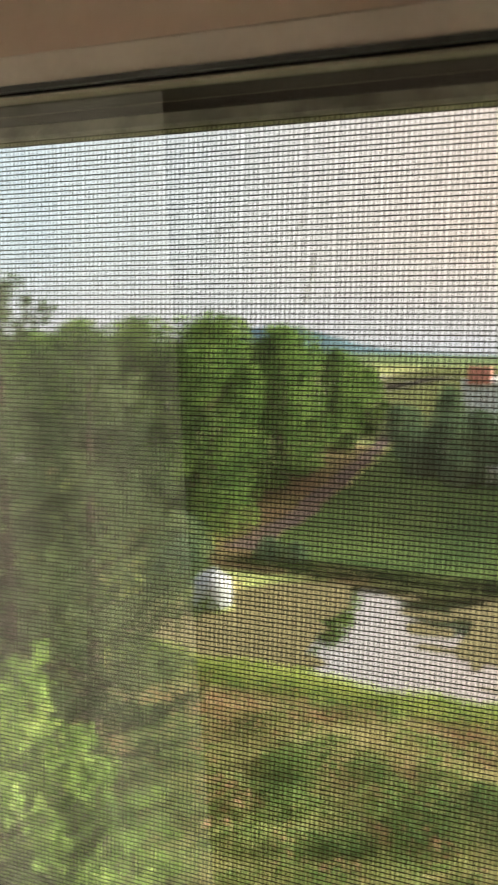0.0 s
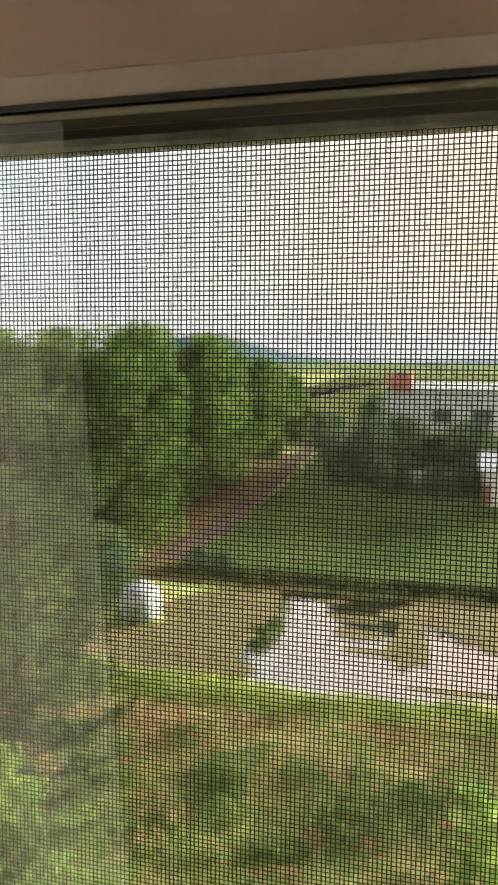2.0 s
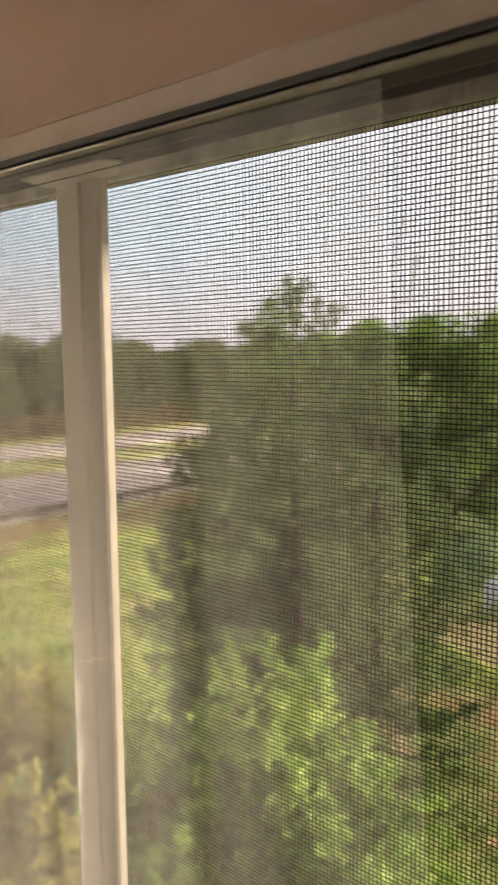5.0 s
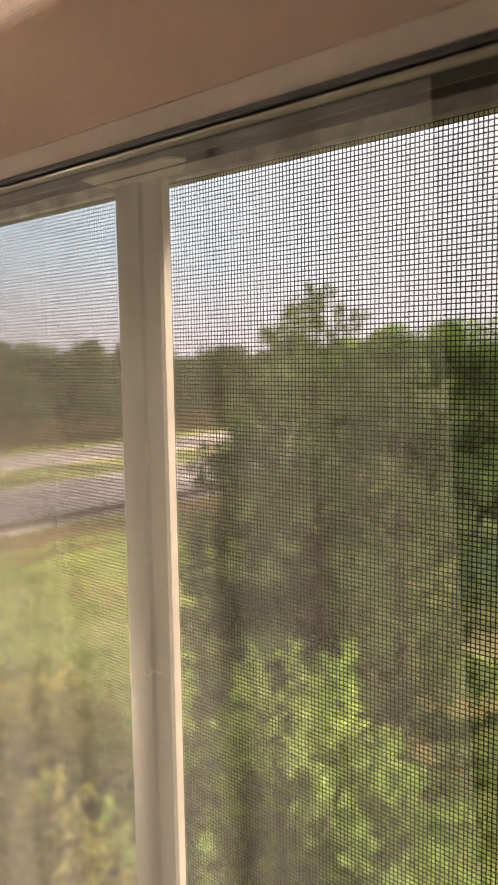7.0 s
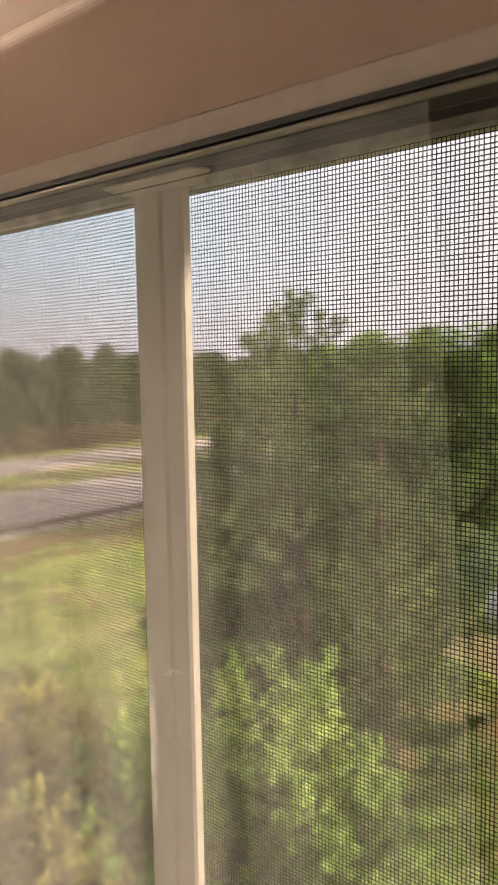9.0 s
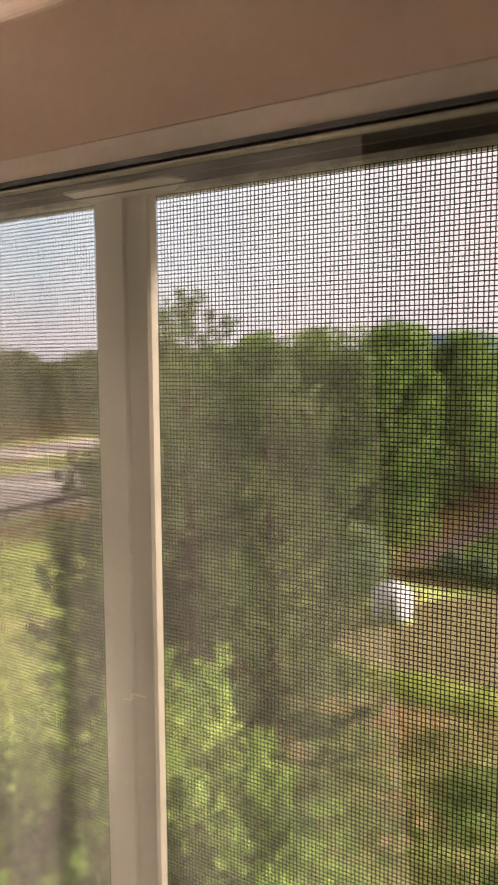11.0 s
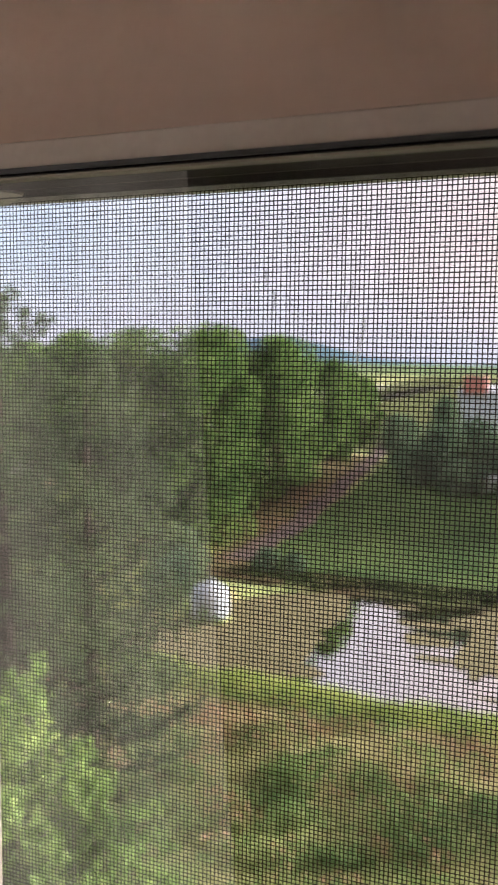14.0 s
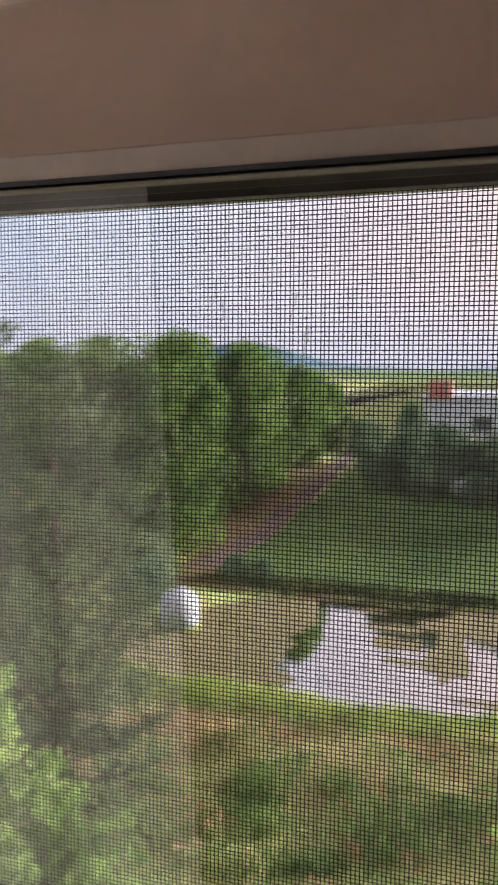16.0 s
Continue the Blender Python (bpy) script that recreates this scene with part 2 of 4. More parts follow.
def ground_material():
    m = bpy.data.materials.new("rough_grass")
    m.use_nodes = True
    n, l = m.node_tree.nodes, m.node_tree.links
    p = n["Principled BSDF"]
    p.inputs["Roughness"].default_value, p.inputs["Specular IOR Level"].default_value = 0.95, 0.1
    tex = n.new("ShaderNodeTexCoord")

    def nz(scale, detail=4):
        k = n.new("ShaderNodeTexNoise")
        k.inputs["Scale"].default_value, k.inputs["Detail"].default_value = scale, detail
        l.new(tex.outputs["Object"], k.inputs["Vector"])
        return k

    def ramp(src, stops):
        r = n.new("ShaderNodeValToRGB")
        e = r.color_ramp.elements
        e[0].position, e[0].color = stops[0][0], (*stops[0][1], 1)
        e[1].position, e[1].color = stops[-1][0], (*stops[-1][1], 1)
        for q, c in stops[1:-1]:
            e.new(q).color = (*c, 1)
        l.new(src, r.inputs[0])
        return r
    big, mid, small = nz(0.35), nz(1.6), nz(9)
    g = ramp(mid.outputs["Fac"], [(0.3, (0.16, 0.23, 0.08)), (0.5, (0.30, 0.36, 0.14)), (0.72, (0.43, 0.45, 0.21))])
    s = ramp(small.outputs["Fac"], [(0.3, (0.25, 0.19, 0.10)), (0.55, (0.42, 0.295, 0.175)), (0.75, (0.53, 0.38, 0.275))])
    f = ramp(big.outputs["Fac"], [(0.5, (0, 0, 0)), (0.68, (1, 1, 1))])
    mx = n.new("ShaderNodeMix")
    mx.data_type = "RGBA"
    xyz = n.new("ShaderNodeSeparateXYZ")
    l.new(tex.outputs["Object"], xyz.inputs[0])
    band = n.new("ShaderNodeMapRange")          # trampled strip above the water's edge
    band.interpolation_type = "SMOOTHSTEP"
    band.inputs["From Min"].default_value, band.inputs["From Max"].default_value = 14.0, 17.0
    l.new(xyz.outputs["Y"], band.inputs["Value"])
    band2 = n.new("ShaderNodeMapRange")
    band2.interpolation_type = "SMOOTHSTEP"
    band2.inputs["From Min"].default_value, band2.inputs["From Max"].default_value = 19.6, 18.6
    l.new(xyz.outputs["Y"], band2.inputs["Value"])
    mul_ = n.new("ShaderNodeMath")
    mul_.operation = "MULTIPLY"
    l.new(band.outputs[0], mul_.inputs[0])
    l.new(band2.outputs[0], mul_.inputs[1])
    mor = n.new("ShaderNodeMath")
    mor.operation, mor.use_clamp = "MULTIPLY_ADD", True
    mor.inputs[1].default_value = 0.45
    l.new(mul_.outputs[0], mor.inputs[0])
    l.new(f.outputs[0], mor.inputs[2])
    l.new(mor.outputs[0], mx.inputs["Factor"])
    l.new(g.outputs[0], mx.inputs["A"])
    l.new(s.outputs[0], mx.inputs["B"])
    l.new(mx.outputs["Result"], p.inputs["Base Color"])
    bp = n.new("ShaderNodeBump")
    bp.inputs["Strength"].default_value, bp.inputs["Distance"].default_value = 0.7, 0.15
    l.new(small.outputs["Fac"], bp.inputs["Height"])
    l.new(bp.outputs[0], p.inputs["Normal"])
    return m


M_GROUND = ground_material()
M_LAWN = mat("mown_lawn", (0.050, 0.094, 0.030), (0.105, 0.158, 0.048), 0.95, 0.22, 2.5, 0.6, spec=0.1)


# ---- helpers for meshes ----
def link(name, bm, material, parent=None, label=""):
    me = bpy.data.meshes.new(name)
    bm.to_mesh(me)
    bm.free()
    me.materials.append(material)
    ob = new(name, me)
    if parent:
        ob.parent = parent
    if label:
        ob["label"] = label
    return ob


def part(name, bm, material, parent, label=""):
    """One mesh object under a thing or a part."""
    return link(name, bm, material, parent, label)


def thing(name, at, label, category, group="", kind=""):
    ob = new(name)
    ob.location = at
    ob.empty_display_size = 0.1
    return tagged(ob, label, category, group, kind)


def box(bm, lo, hi, bevel=0.0):
    lo, hi = Vector(lo), Vector(hi)
    r = bmesh.ops.create_cube(bm, size=1, matrix=Matrix.Translation((lo + hi) / 2) @ Matrix.Diagonal((*(hi - lo), 1)))
    if bevel:
        es = list({e for v in r["verts"] for e in v.link_edges})
        bmesh.ops.bevel(bm, geom=es, offset=bevel, segments=2, affect="EDGES", profile=0.6)
    return bm


def boxes(*specs, bevel=0.0):
    bm = bmesh.new()
    for lo, hi in specs:
        box(bm, lo, hi, bevel)
    return bm


def extrude_x(profile, x0, x1):
    """A bar along x with the given outline of (y, z) points."""
    bm = bmesh.new()
    a = [bm.verts.new((x0, y, z)) for y, z in profile]
    b = [bm.verts.new((x1, y, z)) for y, z in profile]
    k = len(profile)
    for i in range(k):
        bm.faces.new((a[i], a[(i + 1) % k], b[(i + 1) % k], b[i]))
    bm.faces.new(a[::-1])
    bm.faces.new(b)
    bmesh.ops.recalc_face_normals(bm, faces=bm.faces)
    return bm


def extrude_z(profile, z0, z1):
    """A post with the given outline of (x, y) points."""
    bm = bmesh.new()
    a = [bm.verts.new((x, y, z0)) for x, y in profile]
    b = [bm.verts.new((x, y, z1)) for x, y in profile]
    k = len(profile)
    for i in range(k):
        bm.faces.new((a[i], a[(i + 1) % k], b[(i + 1) % k], b[i]))
    bm.faces.new(a[::-1])
    bm.faces.new(b)
    bmesh.ops.recalc_face_normals(bm, faces=bm.faces)
    return bm


def lathe(profile, n=24):
    """A round body with the given outline of (radius, z) points, from the bottom up."""
    bm = bmesh.new()
    rings = [[bm.verts.new((r * math.cos(2 * math.pi * i / n), r * math.sin(2 * math.pi * i / n), z)) for i in range(n)] for r, z in profile]
    for a, b in zip(rings, rings[1:]):
        for i in range(n):
            f = bm.faces.new((a[i], a[(i + 1) % n], b[(i + 1) % n], b[i]))
            f.smooth = True
    bm.faces.new(rings[0][::-1])
    bm.faces.new(rings[-1])
    return bm


def tube(bm, pts, radii, n=7):
    """A tapered limb along points."""
    rings = []
    for i, (p, r) in enumerate(zip(pts, radii)):
        d = (pts[min(i + 1, len(pts) - 1)] - pts[max(i - 1, 0)]).normalized()
        u = d.orthogonal().normalized()
        v = d.cross(u)
        rings.append([bm.verts.new(p + (u * math.cos(2 * math.pi * k / n) + v * math.sin(2 * math.pi * k / n)) * r) for k in range(n)])
    for a, b in zip(rings, rings[1:]):
        best = min(range(n), key=lambda s: sum((a[k].co - b[(k + s) % n].co).length for k in range(n)))
        for k in range(n):
            f = bm.faces.new((a[k], a[(k + 1) % n], b[(k + 1 + best) % n], b[(k + best) % n]))
            f.smooth = True
    bm.faces.new(rings[-1])
    bmesh.ops.recalc_face_normals(bm, faces=bm.faces)


def leaf_mesh(name, centres, outward, size, rng, slim=0.6):
    """Many small bent leaves, two triangles each side of the midrib, in one mesh."""
    k = len(centres)
    s = size * rng.uniform(0.6, 1.35, (k, 1))
    d = outward + rng.normal(0, 0.7, (k, 3))
    d /= np.linalg.norm(d, axis=1, keepdims=True) + 1e-9
    w = np.cross(d, rng.normal(0, 1, (k, 3)))
    w /= np.linalg.norm(w, axis=1, keepdims=True) + 1e-9
    up = np.cross(d, w)
    p0, p1 = centres - d * s * 0.5, centres + d * s * 0.5
    a = centres + w * s * slim * 0.5 + up * s * 0.12
    b = centres - w * s * slim * 0.5 + up * s * 0.12
    verts = np.stack([p0, a, p1, b], 1).reshape(-1, 3)
    idx = np.arange(k)[:, None] * 4
    faces = np.concatenate([idx + [0, 1, 2], idx + [0, 2, 3]], 0)
    me = bpy.data.meshes.new(name)
    me.from_pydata(verts.tolist(), [], faces.tolist())
    return me


# ---- the window ----
XL, XR, ZB = -0.75, 0.62, -1.15       # the opening, from the mullion's edge and the screen's top
YG = -0.058                           # the pane
ZF = Z0 - 2.10                        # room floor


def wz(profile):
    return [(y, Z0 + z) for y, z in profile]


win = thing("window_1", (0, 0, 0), "cream vinyl window with one large pane and dark track", "window", kind="structure")
# head of the frame: inner face, glazing bead, dark track and outer lip
part("frame_head", extrude_x(wz([(-0.0645, -0.0046), (-0.0645, 0.0028), (-0.0640, 0.0034), (0.03, 0.03), (0.03, 0.012), (-0.0640, -0.0035)]), XL, XR), M_FRAME, win)
part("gasket", extrude_x(wz([(-0.0642, -0.0060), (-0.0648, -0.0046), (-0.060, -0.0036), (-0.060, -0.0050)]), XL, XR), M_GASKET, win, "black rubber gasket")
part("glazing_bead", extrude_x(wz([(-0.0605, -0.0069), (-0.0612, -0.0063), (-0.0605, -0.0057), (-0.0570, -0.0050), (-0.0570, -0.0070)]), XL, XR), M_BEAD, win, "beige glazing bead")
part("track", extrude_x(wz([(-0.0565, -0.0060), (-0.0565, 0.008), (-0.020, 0.030), (-0.020, 0.004), (-0.0438, -0.0070), (-0.0438, -0.0088), (-0.0450, -0.0088), (-0.0462, -0.0068)]), XL, XR), M_TRACK, win, "dark bronze track")
part("track_edge", extrude_x(wz([(-0.0467, -0.0069), (-0.0469, -0.0064), (-0.0464, -0.0062), (-0.0461, -0.0066)]), XL, XR), M_BEAD, win, "thin worn metal edge")
part("frame_jamb", boxes(((XL - 0.05, -0.0645, Z0 + ZB), (XL, 0.03, Z0 + 0.02)), bevel=0.002), M_FRAME, win)
part("frame_jamb", boxes(((XR, -0.0645, Z0 + ZB), (XR + 0.05, 0.03, Z0 + 0.02)), bevel=0.002), M_FRAME, win)
part("window_sill", boxes(((XL - 0.05, -0.0645, Z0 + ZB - 0.05), (XR + 0.05, 0.05, Z0 + ZB)), bevel=0.003), M_FRAME, win)
pane = part("pane", boxes(((XL, YG - 0.0005, Z0 + ZB), (XR, YG, Z0 - 0.0052))), M_GLASS, win, "clear glass pane with faint reflections")
pane.visible_shadow = False

M_DROP = mirror_mat("dried_rain", (0.98, 0.98, 0.98), 0.0, 0.3, clear=True)
dn, dl = M_DROP.node_tree.nodes, M_DROP.node_tree.links
dust = dn.new("ShaderNodeBsdfTranslucent")
dust.inputs["Color"].default_value = (0.80, 0.80, 0.80, 1)
dmix = [k for k in dn if k.type == "MIX_SHADER"][0]
dmix.inputs[0].default_value = 0.24
dl.new(dust.outputs[0], dmix.inputs[2])
for mx_, mz_, ml_, mw_ in ((0.144, -0.040, 0.009, 0.0007), (0.1475, -0.050, 0.013, 0.0016), (0.142, -0.029, 0.0012, 0.0009), (0.122, -0.042, 0.007, 0.0008), (0.1195, -0.036, 0.007, 0.0006)):
    bm = bmesh.new()
    side_l, side_r = [], []
    for i in range(7):
        f = i / 6
        w_ = mw_ * (0.35 + 0.65 * math.sin(math.pi * min(1, 0.12 + f * 0.8))) * (1 + 0.25 * math.sin(9 * f + 300 * mx_))
        c_ = mx_ + 0.0004 * math.sin(5 * f + 90 * mx_) - 0.0012 * f
        side_l.append(bm.verts.new((c_ - w_ / 2, YG + 0.0004, Z0 + mz_ - ml_ * f)))
        side_r.append(bm.verts.new((c_ + w_ / 2, YG + 0.0004, Z0 + mz_ - ml_ * f)))
    for i in range(6):
        bm.faces.new((side_l[i], side_l[i + 1], side_r[i + 1], side_r[i]))
    part("rain_mark", bm, M_DROP, win, "faint dried rain streak on the pane")

mul = thing("mullion", (0, 0, Z0), "cream vinyl mullion with a groove and a scuff", "mullion", kind="structure")
part("face", extrude_z([(-0.0212, -0.0352), (-0.0204, -0.0366), (-0.0160, -0.0375), (-0.0062, -0.0377), (-0.0054, -0.0362), (-0.0044, -0.0362), (-0.0036, -0.0375),
                        (0.0048, -0.0375), (0.0060, -0.0366), (0.0064, -0.0336), (-0.0205, -0.0325)], ZB, -0.0052), M_FRAME, mul)
part("flange", extrude_z([(-0.0195, -0.0530), (0.0260, -0.0533), (0.0300, -0.0470), (0.0150, -0.0345), (-0.0215, -0.0345), (-0.0235, -0.0400)], -0.0086, -0.0079), M_CAP, mul, "flat cream end cap under the track, shade put into its colour")
bm = boxes(((-0.0105, -0.0380, -0.1968), (-0.0062, -0.0376, -0.1961)), ((-0.0066, -0.0380, -0.1961), (-0.0058, -0.0372, -0.1936)), ((-0.0062, -0.0378, -0.1940), (0.0010, -0.0374, -0.1934)), bevel=0.0001)
part("scuff", bm, M_SCUFF, mul, "small white scuff mark")


def insect_screen(x0, x1, label):
    """Fine woven wires in a dusty aluminium frame, outside the pane."""
    t = thing("insect_screen", (0, 0, Z0), label, "insect screen")
    pitch, r, zb = 0.00168, 0.00021, ZB + 0.02
    verts, faces = [], []

    def wire(p, q, u, v):
        k = len(verts)
        for c in (p, q):
            for a, b in ((r, 0), (0, r), (-r, 0), (0, -r)):
                verts.append((c[0] + u[0] * a + v[0] * b, c[1] + u[1] * a + v[1] * b, c[2] + u[2] * a + v[2] * b))
        for i in range(4):
            faces.append((k + i, k + (i + 1) % 4, k + 4 + (i + 1) % 4, k + 4 + i))
    rng = random.Random(7)
    k = 0
    while x0 + k * pitch < x1:
        x = x0 + k * pitch + rng.gauss(0, 0.000012)
        wire((x, 0.0003, zb), (x + rng.gauss(0, 0.0001), 0.0003, 0.006), (1, 0, 0), (0, 1, 0))
        k += 1
    k = 0
    while -k * pitch > zb:
        z = 0.005 - k * pitch + rng.gauss(0, 0.000012)
        wire((x0, 0.0005, z), (x1, 0.0005, z + rng.gauss(0, 0.0001)), (0, 0, 1), (0, 1, 0))
        k += 1
    me = bpy.data.meshes.new("wire_mesh")
    me.from_pydata(verts, [], faces)
    me.materials.append(M_WIRE)
    w = new("wire_mesh", me)
    w.parent = t
    tagged(w, "charcoal woven wire mesh", kind="stuff")
    part("top_rail", extrude_x([(-0.001, 0.0), (-0.002, 0.001), (-0.002, 0.012), (0.006, 0.012), (0.006, 0.0)], x0 - 0.002, x1 + 0.002), M_DIRT, t, "dusty grey aluminium rail")
    part("bottom_rail", boxes(((x0 - 0.002, -0.002, zb - 0.014), (x1 + 0.002, 0.006, zb)), bevel=0.001), M_DIRT, t)
    for xa in (x0 - 0.010, x1):
        if xa < -0.1 or xa > 0.1:
            part("side_rail", boxes(((xa, -0.002, zb), (xa + 0.010, 0.006, 0.0)), bevel=0.001), M_DIRT, t)
    return t


insect_screen(XL + 0.012, XR - 0.012, "charcoal insect screen with dusty rail, outside the pane")

# ---- the room round the window ----
RX0, RX1, RY0, YW = -2.2, 2.4, -4.2, -0.142      # inner faces; the window wall's inner face
ZC = ZF + 2.55


def slab(name, lo, hi, material, label, cat, kind="structure"):
    return tagged(link(name, boxes((lo, hi)), material), label, cat, kind=kind)


slab("floor", (RX0 - 0.2, RY0 - 0.2, ZF - 0.2), (RX1 + 0.2, 0.03, ZF), M_CARPET, "brown carpeted floor of the room", "floor")
slab("ceiling", (RX0 - 0.2, RY0 - 0.2, ZC), (RX1 + 0.2, 0.03, ZC + 0.2), M_BOARD, "boarded ceiling, near-black for the dim room in the pane", "ceiling")
slab("wall_west", (RX0 - 0.2, RY0 - 0.2, ZF), (RX0, 0.03, ZC), M_WALL, "painted side wall, near-black for the dim room", "wall")
slab("wall_east", (RX1, RY0 - 0.2, ZF), (RX1 + 0.2, 0.03, ZC), M_WALL, "painted side wall, near-black for the dim room", "wall")
slab("wall_south", (RX0, RY0 - 0.2, ZF), (RX1, RY0, ZC), M_WALL, "painted back wall, near-black for the dim room", "wall")
wn_ = thing("wall_north", (0, 0, 0), "painted window wall with deep reveal, near-black for the dim room", "wall", kind="structure")
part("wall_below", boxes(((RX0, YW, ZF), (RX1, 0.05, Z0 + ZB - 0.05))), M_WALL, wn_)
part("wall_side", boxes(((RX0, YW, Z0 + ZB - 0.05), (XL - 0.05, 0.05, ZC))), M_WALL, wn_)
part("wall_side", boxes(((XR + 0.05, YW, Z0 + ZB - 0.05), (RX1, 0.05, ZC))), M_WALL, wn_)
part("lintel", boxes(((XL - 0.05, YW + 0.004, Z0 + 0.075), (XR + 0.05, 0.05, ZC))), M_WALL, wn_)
cove = [(-0.0650 - 0.0045 * (1 - math.cos(a_)), 0.0472 + 0.0045 * math.sin(a_)) for a_ in (0.0, 0.26, 0.52, 0.79, 1.05, 1.31)]
part("head_casing", extrude_x(wz([(-0.0648, 0.0030)] + cove + [(-0.0700, 0.0518), (0.02, 0.0518), (0.02, 0.034)]), XL - 0.05, XR + 0.05), M_SOFFIT, wn_, "brown painted head casing above the frame")
part("soffit", extrude_x(wz([(-0.0690, 0.0516), (-0.128, 0.0527), (-0.138, 0.0545), (YW, 0.059), (YW, 0.074), (0.04, 0.074), (0.04, 0.0521), (-0.06, 0.0521)]), XL - 0.05, XR + 0.05), M_SOFFIT, wn_, "brown painted soffit with rounded edge")

# ---- curtain beside the window, seen only as a mirror image in the pane ----
cur = thing("curtain", (0, 0, 0), "pale cream curtain drawn aside beside the window", "curtain")
bm = bmesh.new()
cols = []
for i in range(121):
    u = i / 120
    x = -0.031 - 0.62 * u
    y = -0.350 + 0.006 * math.sin(u * 2 * math.pi * 6.4 + 2.2) + 0.004 * math.sin(u * 31)
    cols.append([bm.verts.new((x - 0.082 * z * (1 - u) ** 2 + 0.004 * math.sin(9 * z + 20 * u), y + 0.004 * math.sin(5 * z), Z0 + z)) for z in (-1.05, -1.03, -1.0, -0.6, -0.3, 0.0, 0.12, 0.26)])
for a, b in zip(cols, cols[1:]):
    for j in range(7):
        f = bm.faces.new((a[j], a[j + 1], b[j + 1], b[j]))
        f.smooth = True
part("cloth", bm, M_CURTAIN, cur)
bm = bmesh.new()
tube(bm, [Vector((-0.95, -0.35, Z0 + 0.275)), Vector((0.9, -0.35, Z0 + 0.275))], [0.012, 0.012], 12)
rod = tagged(link("curtain_rod", bm, M_ROD), "dark bronze curtain rod over the window", "curtain rod")
for bx in (-0.9, 0.85):
    part("bracket", boxes(((bx - 0.01, -0.362, Z0 + 0.262), (bx + 0.01, YW, Z0 + 0.272)), bevel=0.002), M_ROD, rod)

# unseen added lamps: hooded one behind the curtain, table lamp below the window
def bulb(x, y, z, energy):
    b = new("added_bulb_light", bpy.data.lights.new("added_bulb_light", "POINT"))
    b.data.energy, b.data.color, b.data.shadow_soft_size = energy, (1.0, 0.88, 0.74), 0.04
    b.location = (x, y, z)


def added_table_lamp(x, y, z, pole_h, energy, label):
    t = thing("added_table_lamp", (x, y, z), label, "table lamp", "lamps of the room")
    part("base", lathe([(0.12, 0), (0.12, 0.015), (0.03, 0.03), (0.012, 0.04)]), M_ROD, t)
    part("pole", lathe([(0.012, 0.04), (0.012, pole_h)], 12), M_ROD, t)
    sh = lathe([(0.15, pole_h - 0.10), (0.11, pole_h + 0.14)], 28)
    for f in [f for f in sh.faces if len(f.verts) > 4]:
        sh.faces.remove(f)
    part("shade", sh, M_SHEER, t, "pale fabric shade")
    bulb(x, y, z + pole_h + 0.05, energy)


def added_hooded_lamp(x, y, z, pole_h, energy, label):
    t = thing("added_floor_lamp", (x, y, z), label, "floor lamp", "lamps of the room")
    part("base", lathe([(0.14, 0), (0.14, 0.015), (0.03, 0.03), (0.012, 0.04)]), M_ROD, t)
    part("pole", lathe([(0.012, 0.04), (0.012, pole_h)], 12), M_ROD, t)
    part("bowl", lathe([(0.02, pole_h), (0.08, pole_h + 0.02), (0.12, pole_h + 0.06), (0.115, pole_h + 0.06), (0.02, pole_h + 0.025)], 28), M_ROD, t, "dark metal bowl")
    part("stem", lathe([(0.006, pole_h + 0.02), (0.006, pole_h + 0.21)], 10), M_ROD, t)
    part("hood", lathe([(0.105, pole_h + 0.195), (0.108, pole_h + 0.20), (0.06, pole_h + 0.225), (0.01, pole_h + 0.235)], 28), M_ROD, t, "dark metal hood, added to keep the bulb off the ceiling")
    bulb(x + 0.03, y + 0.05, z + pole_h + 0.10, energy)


# added to brighten the curtain's mirror image; hood keeps the ceiling dark
added_hooded_lamp(-1.10, -1.30, ZF, 0.94, 98.0, "unseen floor lamp with dark metal bowl and hood, added to light the curtain")
TT = ZF + 0.74
# table and lamp out of view, added to warm soffit and mullion from below
desk = thing("table", (-1.28, -0.40, ZF), "small dark wooden table, added to hold the unseen lamp", "table")
part("tabletop", boxes(((-0.35, -0.22, 0.71), (0.35, 0.22, 0.74)), bevel=0.004), M_BARK, desk)
for a in (-0.31, 0.31):
    for b in (-0.18, 0.18):
        part("leg", boxes(((a - 0.02, b - 0.02, 0), (a + 0.02, b + 0.02, 0.71)), bevel=0.003), M_BARK, desk)
added_table_lamp(-1.28, -0.28, TT, 0.46, 33.0, "unseen table lamp with pale fabric shade, added to light the soffit")
slab("building_body", (RX0 - 0.2, RY0 - 0.2, -0.5), (RX1 + 0.2, 0.03, ZF - 0.2), M_BRICK, "brick storeys below the room", "building")

# ---- ground, pond, roads ----
def pond_depth(x, y):
    """1 inside the pond, 0 outside, with an uneven edge."""
    wob = 0.45 * math.sin(x * 0.9 + 1) + 0.3 * math.sin(x * 2.3)
    far, near = 31.6 - max(0, -6 - x) * 0.3 + wob * 0.4, 21.0 + wob * 0.5 + max(0, -7 - x) * 0.2
    left = -12.6 + max(0, y - 24.0) * 0.45 + 0.2 * math.sin(y * 1.7)
    spit = math.hypot(x + 10.7, y - 26.4) - 0.75          # the tank's footing at the edge
    d = min(far - y, y - near, x - left, 24 - x, spit)
    return min(1.0, max(0.0, d / 0.9 + 0.3))


def axis(breaks):
    out = []
    for a, b, step in breaks:
        k = max(1, round((b - a) / step))
        out += [a + (b - a) * i / k for i in range(k)]
    return out + [breaks[-1][1]]


